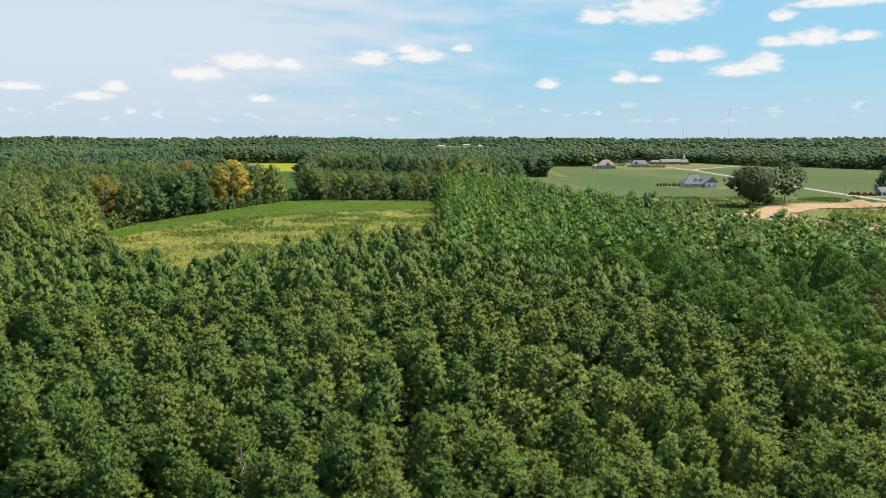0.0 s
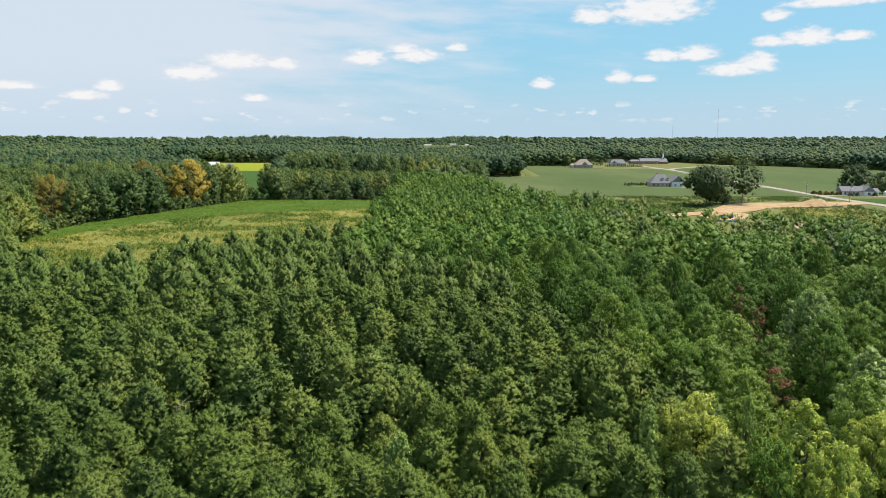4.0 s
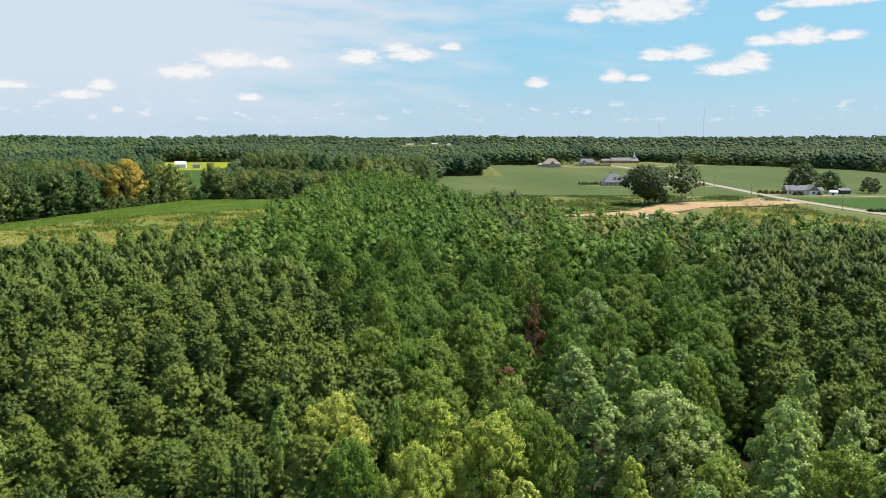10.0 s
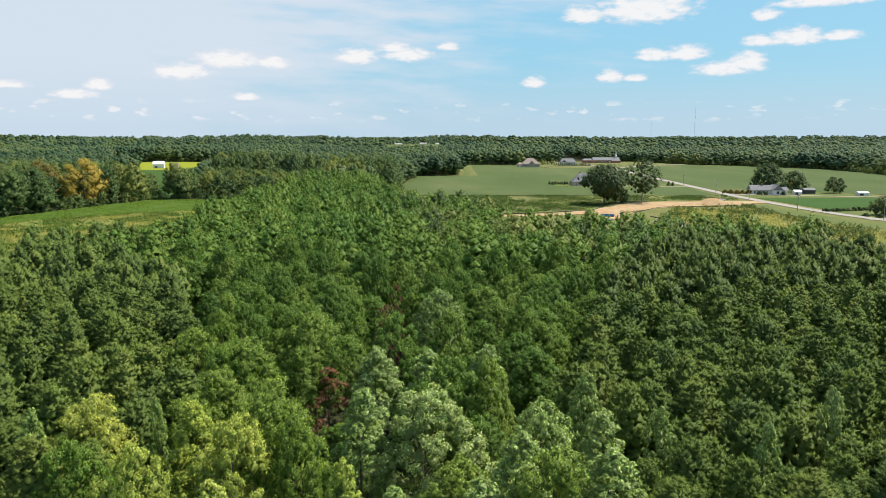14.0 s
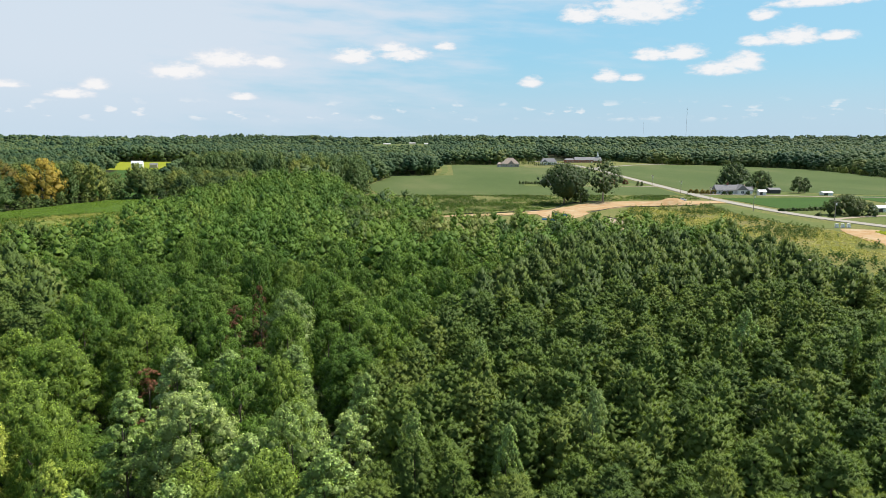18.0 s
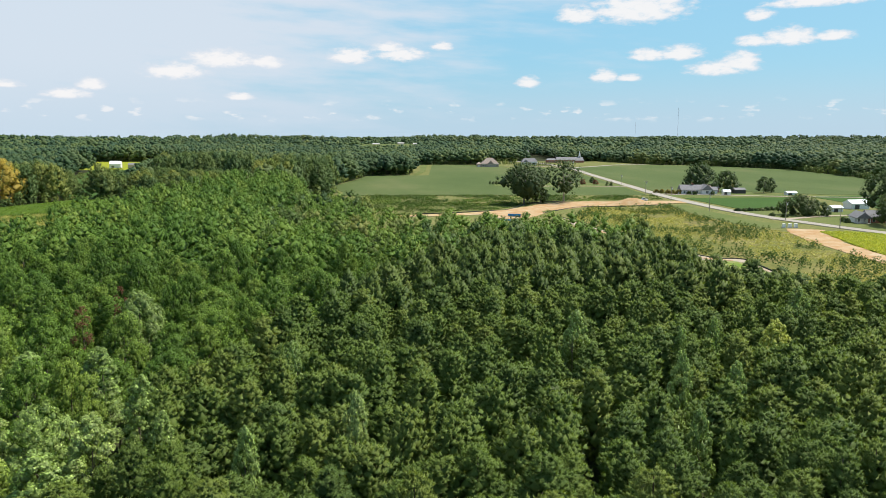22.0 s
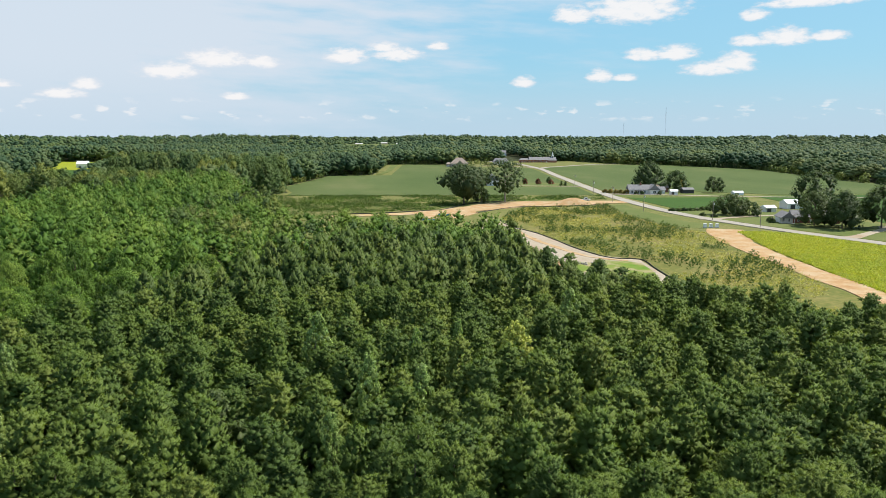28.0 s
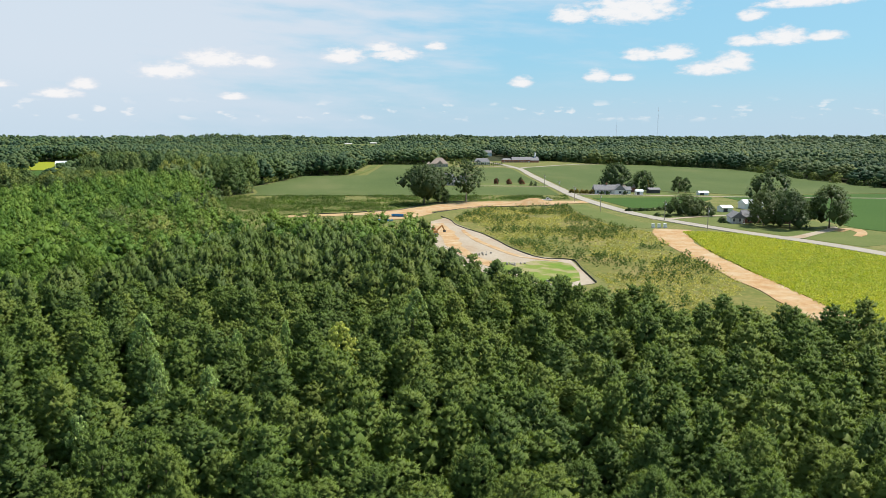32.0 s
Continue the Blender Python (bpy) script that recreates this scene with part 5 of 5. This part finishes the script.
def silt_fence(points, label, material=None, height=0.55, step=3.0):
    """A low fabric fence on stakes."""
    line = smooth_line(points, step)
    root = thing("silt_fence", *line[0], 0, 0, label, "fence", "silt fences")
    ox, oy = line[0]
    rng = random.Random(3)
    v, f = [], []
    for i, (x, y) in enumerate(line):
        a, b = line[max(0, i - 1)], line[min(len(line) - 1, i + 1)]
        d = Vector((b[0] - a[0], b[1] - a[1])).normalized() * 0.04
        top = height * rng.uniform(0.85, 1.05)
        v += [(x - ox - d.y, y - oy + d.x, 0.0), (x - ox - d.y, y - oy + d.x, top), (x - ox + d.y, y - oy - d.x, top), (x - ox + d.y, y - oy - d.x, 0.0)]
    for i in range(len(line) - 1):
        for k in range(3):
            f.append((4 * i + k, 4 * i + k + 1, 4 * i + k + 5, 4 * i + k + 4))
    link_np("fabric", np.array(v), np.array(f), material or FABRIC, root)
    me = None
    for x, y in line[::2]:
        if me is None:
            st = part("stake", block(-0.06, -0.06, 0, 0.06, 0.06, height + 0.3), BARK_PALE, root)
            me = st.data
        else:
            st = new("stake", me)
            st.parent = root
        st.location = (x - ox + 0.08, y - oy + 0.08, 0)


silt_fence([(176, 350), (180, 334), (181, 319), (185, 303), (190, 288), (194, 268), (196.5, 252), (201.5, 234), (206, 228), (212.5, 226), (212, 210), (211.5, 191)], "low black fabric silt fence round the clearing")
silt_fence([(108, 362), (125, 366), (140, 373), (155, 380), (163, 396), (175, 420), (200, 431)], "low black fabric silt fence along the site road")
silt_fence([(172, 366), (186, 384), (198, 395), (219, 396), (240, 405)], "low black fabric silt fence below the site road")
BLUE_PAINT = paint("blue_paint", (0.03, 0.20, 0.46), 0.5, 0.2, 2.0)
sheet("clay_spur", [(146, 360), (158, 371), (171, 382), (173, 366), (166, 350), (159, 340), (151, 337), (147, 347)], 0.28, DIRT, "bare orange clay spur off the site road", "clay")


def skip_container(x, y, turn):
    """A long open blue steel skip with ribs and runners."""
    c = thing("skip_container", x, y, 0.28, turn, "long blue steel skip container standing on bare clay", "container")
    bm = bmesh.new()
    lo = [(-3.0, -0.9), (3.0, -0.9), (3.0, 0.9), (-3.0, 0.9)]
    rings = [[bm.verts.new((p * k, q * k, z)) for p, q in lo] for k, z in ((0.93, 0.2), (1.0, 1.1), (0.96, 1.1), (0.89, 0.3))]
    for a, b in zip(rings, rings[1:]):
        for i in range(4):
            bm.faces.new((a[i], a[(i + 1) % 4], b[(i + 1) % 4], b[i]))
    bm.faces.new(rings[0]), bm.faces.new(rings[3])
    body = part("body", bm, BLUE_PAINT, c)
    for i in range(5):
        part("rib", block(-2.45 + 1.2 * i, -1.0, 0.25, -2.33 + 1.2 * i, -0.86, 1.07), BLUE_PAINT, body)
    part("end_panel", block(-3.06, -0.8, 0.35, -2.93, 0.8, 1.05), WHITE, c, "white end panel")
    part("tailgate", block(2.93, -0.8, 0.35, 3.06, 0.8, 1.05), RUST, c, "rusty orange tailgate")
    for y0 in (-0.6, 0.6):
        part("runner", block(-2.8, y0 - 0.08, 0, 2.8, y0 + 0.08, 0.2), DARK, c)


skip_container(156, 350, -18)
silt_fence([(145, 337), (149, 334), (154, 333)], "low blue fabric barrier at the wood's edge", BLUE_PAINT, 0.9)


def lattice_mast(x, y, h, label):
    m = thing("radio_mast", x, y, 0, 0, label, "radio mast", "radio masts")
    bm = bmesh.new()
    for k in range(3):
        a = k * 2.0944
        box(bm, math.cos(a) * 1.1 - 0.1, math.sin(a) * 1.1 - 0.1, 0, math.cos(a) * 1.1 + 0.1, math.sin(a) * 1.1 + 0.1, h)
    part("legs", bm, TIN, m)
    bm = bmesh.new()
    for i in range(int(h / 6)):
        box(bm, -1.1, -1.0, 6 * i, 1.1, 1.0, 6 * i + 0.25)
    part("bracing", bm, BRICK, m)


lattice_mast(1100, 2930, 138, "tall thin red and white lattice mast over far woods")
lattice_mast(1010, 3200, 85, "thin lattice mast over far woods")


# ---- single trees ----
def single_tree(name, x, y, height, width, leaf, label, seed, base, clumps, thin=False, bark=None, girth=None, vase=0.75):
    """A tree that stands free: base is the height of its lowest leaves, vase how wide the crown is there."""
    base = 0.6 * base + 0.05 * height
    crown, trunk = leafy_parts(seed, max(14, clumps // 4), 6, 26 if thin else 40, 0.34, height, width / 2, base, 0.4 if thin else 0.5, 0.35 if thin else 0.7, girth or height * 0.022, vase, 0.95, False, 0.5, 3.0)
    root = tagged(new(name), label, "tree")
    root.matrix_basis = pose(x, y, 0)
    link_np("crown", crown[0], crown[1], leaf, root, normals=crown[2])
    link_np("trunk", *trunk, bark or BARK, root)
    return root


single_tree("oak_tree", 168.8, 413, 22.5, 27, LEAF_DARK, "large dark green oak with full spreading crown", 201, 8.0, 150, vase=0.4)
single_tree("oak_tree", 192.6, 423, 24.5, 23, LEAF_DARK, "tall thin-crowned oak with pale bare limbs", 202, 8.0, 130, thin=True, bark=BARK_PALE, girth=0.5, vase=0.3)
single_tree("oak_tree", 178.5, 417, 9, 10, LEAF_DARK, "small dark tree beneath the oaks", 203, 2.0, 40)
single_tree("shade_tree", 332, 350, 22, 17, LEAF_DARK, "tall dark shade tree behind the brick farmhouse", 204, 5.0, 110)
single_tree("shade_tree", 311, 310.5, 15, 14.5, LEAF_DARK, "broad dark shade tree before the brick farmhouse", 205, 2.0, 110)
single_tree("shade_tree", 317, 300, 15.5, 14.5, LEAF_DARK, "broad dark shade tree before the brick farmhouse", 206, 1.5, 110)
single_tree("shade_tree", 323, 308, 14, 12.5, LEAF_DARK, "dark shade tree beside the driveway", 207, 1.5, 80)
single_tree("shade_tree", 334, 301, 18, 16.5, LEAF_DARK, "tall dark shade tree with twin trunk by the driveway", 208, 3.5, 120)
single_tree("shade_tree", 293, 353, 10, 15, LEAF_DARK, "low broad dark tree beside a lane", 209, 0.5, 90)
single_tree("shade_tree", 301, 351, 7, 10, LEAF_DARK, "low dark bushy tree beside a lane", 210, 0.4, 60)
single_tree("shade_tree", 296.5, 496, 20, 19, LEAF_DARK, "large dark rounded tree behind the white farmhouse", 211, 2.0, 110)
single_tree("shade_tree", 315.5, 497, 14.5, 14.5, LEAF_DARK, "round dark green maple beside the farmhouse", 212, 1.5, 90)
single_tree("shade_tree", 336, 487, 11, 9, LEAF_DARK, "small dark tree in the field", 213, 1.5, 60)
single_tree("shade_tree", 341, 488, 10, 7, LEAF_DARK, "small dark tree in the field", 214, 1.5, 50)
single_tree("autumn_tree", -116, 414, 26, 21, LEAF_AUTUMN, "tall golden-orange autumn tree at the wood's edge", 215, 2.0, 100)
single_tree("autumn_tree", -143, 420, 25, 19, LEAF_RUST, "olive and rust coloured tree at the wood's edge", 216, 3.0, 80)
single_tree("autumn_tree", -148, 329, 22, 18, LEAF_RUST, "olive and rust coloured tree in the woods", 217, 3.0, 80)
single_tree("shade_tree", 326, 520, 7, 8, LEAF_RUST, "small brownish tree behind the farmhouse", 218, 1.0, 40)


def bushes(name, spots, height, width, leaf, label, group, seed, category="bush"):
    kit = [broad_parts(seed + s, 24, 24, 0.3 * width / 2.5 + 0.08, height, width / 2, 0.15, 0.42, 0.2, 0.15, 0.34, 0.65, 0.06, True) for s in range(2)]
    grove(name, spots, [k[0] for k in kit], [k[1] for k in kit], leaf, BARK, label, category, group, seed)


bushes("ornamental_tree", [(225.2, 573), (235, 573), (244.6, 572.6)], 4.2, 3.8, LEAF_DEAD, "small round red-leaved ornamental tree beside a drive", "red ornamental trees", 230, "tree")
bushes("ornamental_tree", [(228, 596), (246.5, 592)], 4.5, 4.5, LEAF_DARK, "small round green ornamental tree", "green ornamental trees", 233, "tree")
bushes("shrub", [(249.5, 555), (252.5, 555)], 3.6, 2.2, LEAF_DARK, "dark conical shrub beside the road", "roadside shrubs", 236)
bushes("shrub", [(164.5 + 2.3 * i, 577 - 0.7 * (i % 3)) for i in range(8)], 2.6, 2.2, LEAF_DARK, "dark clipped garden shrub in a row", "garden shrubs of the grey house", 239)
bushes("evergreen", [(224 + 2.4 * i, 914.5) for i in range(19)], 4.0, 2.0, LEAF_DARK, "small dark conical evergreen in a row", "row of evergreens", 242, "tree")
bushes("shrub", [(266 + 2.9 * i, 489 - 2.3 * i) for i in range(5)], 3.0, 3.6, LEAF_RUST, "round reddish-brown shrub beside the farmhouse", "shrubs of the farmhouse", 245)
bushes("shrub", [(282.5, 475), (286, 474), (297, 473)], 2.6, 2.8, LEAF_DARK, "round green shrub before the farmhouse", "green shrubs of the farmhouse", 248)
bushes("shrub", [(278, 349), (281.5, 344), (310, 337), (298, 321), (302, 331), (299, 326)], 2.0, 2.8, LEAF_DARK, "round dark shrub on the lawn", "lawn shrubs", 251)
bushes("shrub", [(271 + 3.3 * i, 371 + 1.0 * i) for i in range(9)], 1.6, 3.6, LEAF_DARK, "low dark hedge shrub beside the crop", "hedge beside the crop", 254)

# ---- lanes ----
ribbon("lane", [(271, 336), (280, 337), (292, 343), (307, 348.5), (322, 352)], [4.2, 3.2], 0.30, GRAVEL, "pale gravel lane to the farm", "lane")
ribbon("lane", [(300, 272), (307, 274), (315, 281), (324, 289), (333, 297), (338, 306)], [7, 4, 3.5, 4], 0.30, GRAVEL, "pale gravel drive to the brick farmhouse", "lane")
ribbon("lane", [(331, 291), (337, 297), (342, 296), (339, 286), (331, 276)], [6, 6, 4, 3], 0.28, DIRT, "bare clay turning place beside the drive", "lane", 0.5)
ribbon("lane", [(200, 553), (220, 555.5), (240, 552), (264, 548)], [4.2, 3.6], 0.34, GRAVEL, "pale drive to the grey house", "lane")
ribbon("lane", [(262, 481), (275, 476), (300, 470), (342, 457), (400, 447), (500, 432)], [4.5, 3.2], 0.34, GRAVEL, "pale gravel lane past the farm", "lane")
ribbon("lane", [(277, 845), (262, 880), (230, 905), (200, 895)], [5, 4], 0.34, GRAVEL, "pale drive to the brown-roofed house", "lane")
ribbon("mown_strip", [(106, 712), (112, 780), (113, 850), (114, 940)], [5, 8], 0.40, LAWN, "mown yellow-green strip beside the woods", "grass strip")
ribbon("mown_strip", [(120, 946), (160, 938), (200, 905), (206, 868)], [9, 7], 0.40, LAWN, "mown yellow-green strip at the field's end", "grass strip")
sheet("yard", [(166, 556), (182, 549), (204, 547), (262, 546), (264, 566), (250, 590), (208, 592), (206, 600), (168, 596)], 0.28, LAWN, "mown yard round the grey house", "lawn")
sheet("verge", [(257, 372), (262, 330), (270, 311), (262, 300), (250, 310), (244, 360), (248, 405), (256, 406)], 0.16, LAWN, "yellowish mown verge along the road", "verge")
sheet("sown_patch", [(187, 216), (191, 223), (196, 221), (201, 225), (208, 222.5), (210.5, 219), (210, 205), (208, 194), (202, 188), (196, 193), (193, 203), (189, 207)], 0.32, SOWN, "fresh bright green sown patch in the clearing", "grass")


ribbon("wheel_track", [(173, 322), (176, 300), (177, 275), (179, 250), (184, 228), (190, 212)], [5, 6, 5, 4], 0.31, DIRT, "orange clay wheel track across the clearing", "track", 1.0)
ribbon("wheel_track", [(183, 300), (186, 275), (191, 252), (198, 232), (208, 224)], [1.2, 2.2, 1.4], 0.32, DIRT, "rutted clay wheel track beside the silt fence", "track", 0.5)

# ---- scrub, grass and crops ----
def tuft_kit(seed, n, length, width, spread, up=1.2):
    rng = np.random.default_rng(seed)
    e = unit(rng.normal(0, 0.6, (n, 3)) * (1, 1, 0.2) + (0, 0, up))
    p = np.concatenate([rng.normal(0, spread, (n, 2)), np.zeros((n, 1))], 1)
    w = unit(np.cross(e, rng.normal(0, 1, (n, 3))))
    s = rng.uniform(0.6, 1.3, (n, 1))
    v = np.stack([p - w * width, p + w * width, p + e * length * s], 1).reshape(-1, 3)
    return faced(v, unit(0.5 * e + rng.normal(0, 0.35, e.shape) + (0, 0, 0.7)))


def patchy(p, scale, level, seed, soft=0.25):
    """Thins the points out where a slow noise is low."""
    rng = np.random.default_rng(int(seed * 10))
    f = np.array([noise.noise(Vector((x * scale + seed, y * scale, seed * 1.7))) for x, y in p])
    return p[f > level + rng.uniform(-soft, soft, len(p))]


MARGIN = [(-129, 262), (-137, 303), (-134, 333), (-119, 376), (-113, 392), (-92, 449), (-49, 452), (0, 445), (0, 402), (-70, 372), (-106, 338), (-127, 278)]
sapling_kit = [leafy_parts(300 + s, 7, 2, 12, 0.17, 2.2, 0.8, 0.15, 0.5, 0.7, full=0.8, tall=1.3, loose=0.5)[0] for s in range(5)]
weed_kit = [tuft_kit(320 + s, 16, 1.0, 0.16, 0.45) for s in range(5)]
p = scatter((-140, 110, 4, 452), 1.9, 41)
p = p[inside(MEADOW_OUT, p[:, 0], p[:, 1])]
m = inside(MARGIN, p[:, 0], p[:, 1])
joined("meadow_grass", patchy(p[m], 0.05, -0.2, 6.0), weed_kit, GREEN_WEED, "bright green grass of the meadow's margin", "grass", 40, zs=(0.3, 0.7), ws=(0.8, 1.5))
p = p[~m]
joined("meadow_scrub", patchy(p, 0.06, 0.02, 3.0), weed_kit, SCRUB, "green weeds and seedlings scattered over the meadow", "scrub", 42, zs=(0.6, 1.4), ws=(0.7, 1.3))
joined("meadow_grass", patchy(p, 0.05, -0.25, 9.0), weed_kit, STRAW, "dry straw-coloured grass tufts of the meadow", "grass", 43, zs=(0.35, 0.9), ws=(0.8, 1.5))
p = scatter((-140, 150, 4, 452), 4.5, 44)
p = p[inside(MEADOW_OUT, p[:, 0], p[:, 1]) & ~inside(MARGIN, p[:, 0], p[:, 1])]
joined("meadow_saplings", patchy(p, 0.07, 0.05, 5.0), sapling_kit, GREEN_WEED, "low bushy saplings in the meadow", "scrub", 45, zs=(0.35, 0.8), ws=(0.6, 1.1))
SCRUB_OUT = [(214, 190), (213, 228), (203, 238), (198, 256), (191, 292), (184, 320), (182, 345), (200, 392), (246, 404), (242, 360), (247, 312), (257, 291), (254, 262), (251, 216), (249, 180), (247, 120), (244, 86), (222, 90), (205, 118)]
p = scatter((170, 80, 260, 410), 1.9, 46)
p = p[inside(SCRUB_OUT, p[:, 0], p[:, 1])]
sap = scatter((170, 80, 260, 410), 2.5, 54, 0.45)
sap = patchy(sap[inside(SCRUB_OUT, sap[:, 0], sap[:, 1])], 0.05, 0.0, 2.0, 0.36)
joined("scrub_saplings", sap, sapling_kit, SCRUB, "rows of green bushy saplings on rough grassland", "scrub", 47, zs=(0.45, 1.25), ws=(0.7, 1.5))
joined("scrub_grass", patchy(p, 0.05, -0.1, 12.0), weed_kit, STRAW, "dry grass tufts on rough grassland", "grass", 48, zs=(0.4, 0.9))
sheet("scrub_ground", SCRUB_OUT, 0.14, SCRUBLAND, "straw-coloured rough ground between saplings", "grassland")
p = scatter((40, 330, 262, 474), 2.1, 49)
STRIP = [(44, 405), (62, 340), (98, 345), (110, 366), (152, 384), (165, 404), (180, 428), (255, 440), (258, 470), (62, 472), (44, 456)]
p = p[inside(STRIP, p[:, 0], p[:, 1])]
sheet("scrub_strip", STRIP, 0.13, GRASS, "green weedy strip between the site road and the crop", "grassland")
joined("scrub_saplings", patchy(p, 0.05, -0.1, 7.0), sapling_kit, SCRUB, "green scrub between the site road and the crop", "scrub", 50, zs=(0.3, 0.8))
joined("scrub_grass", patchy(p, 0.05, 0.0, 17.0), weed_kit, SCRUB, "green weeds between the site road and the crop", "grass", 53, zs=(0.5, 1.0))
crop_kit = [tuft_kit(340 + s, 18, 0.6, 0.17, 0.5, 0.5) for s in range(5)]
YFIELD = [(270, 290), (262, 246), (259, 205), (257.5, 173), (256, 142), (250, 70), (338, 130), (325, 180), (309.5, 233), (303.5, 252), (296, 268), (288, 284), (281, 289)]
p = scatter((250, 100, 340, 292), 1.25, 51, 0.3)
p = p[inside(YFIELD, p[:, 0], p[:, 1]) & (p[:, 0] < 165 + 0.62 * p[:, 1] + 8)]
ob = joined("yellow_crop", p, crop_kit, FLOWER, "yellow-green flowering crop plants in rows", "crop", 52, zs=(0.7, 1.2))
ob.location.z = 0.4
# low bushes along the wood edges
WOOD_EDGE = [(42, 458), (56, 497), (42, 549), (52, 628), (60, 702), (98, 712), (102, 946), (190, 950), (235, 962)]
edge = []
for a, b in zip(MEADOW_OUT[:8], MEADOW_OUT[1:8]):
    k = int(math.dist(a, b) / 4)
    edge += [(a[0] + (b[0] - a[0]) * i / k, a[1] + (b[1] - a[1]) * i / k) for i in range(k)]
for a, b in zip(WOOD_EDGE, WOOD_EDGE[1:]):
    k = max(1, int(math.dist(a, b) / 4.5))
    edge += [(a[0] + (b[0] - a[0]) * i / k, a[1] + (b[1] - a[1]) * i / k) for i in range(k)]
for line in ([(-352, 1064), (-236, 1060), (-118, 1056)], [(190, 955), (190, 1064), (262, 1066)], [(306, 1066), (362, 1064), (402, 950), (452, 921), (516, 814)]):
    for a, b in zip(line, line[1:]):
        k = int(math.dist(a, b) / 4.5)
        edge += [(a[0] + (b[0] - a[0]) * i / k, a[1] + (b[1] - a[1]) * i / k + q) for i in range(k) for q in (0, 5)]
edge += [(500 + 3 * math.sin(i), 528 + 5 * i) for i in range(30)] + [(504 + 0.3 * i, 676 + 5 * i) for i in range(28)]
bush_kit = [broad_parts(360 + s, 16, 14, 0.7, 6.0, 2.8, 0.2, 0.4, 0.15, 0.2, 0.36, lean=True)[0] for s in range(5)]
erng = np.random.default_rng(61)
edge = np.array(edge) + erng.normal(0, 1.5, (len(edge), 2)) + (-2.0, 1.5)
joined("edge_thicket", edge, bush_kit, LEAF_OLD, "dense green thicket along the wood's edge", "thicket", 62, zs=(0.6, 1.3))
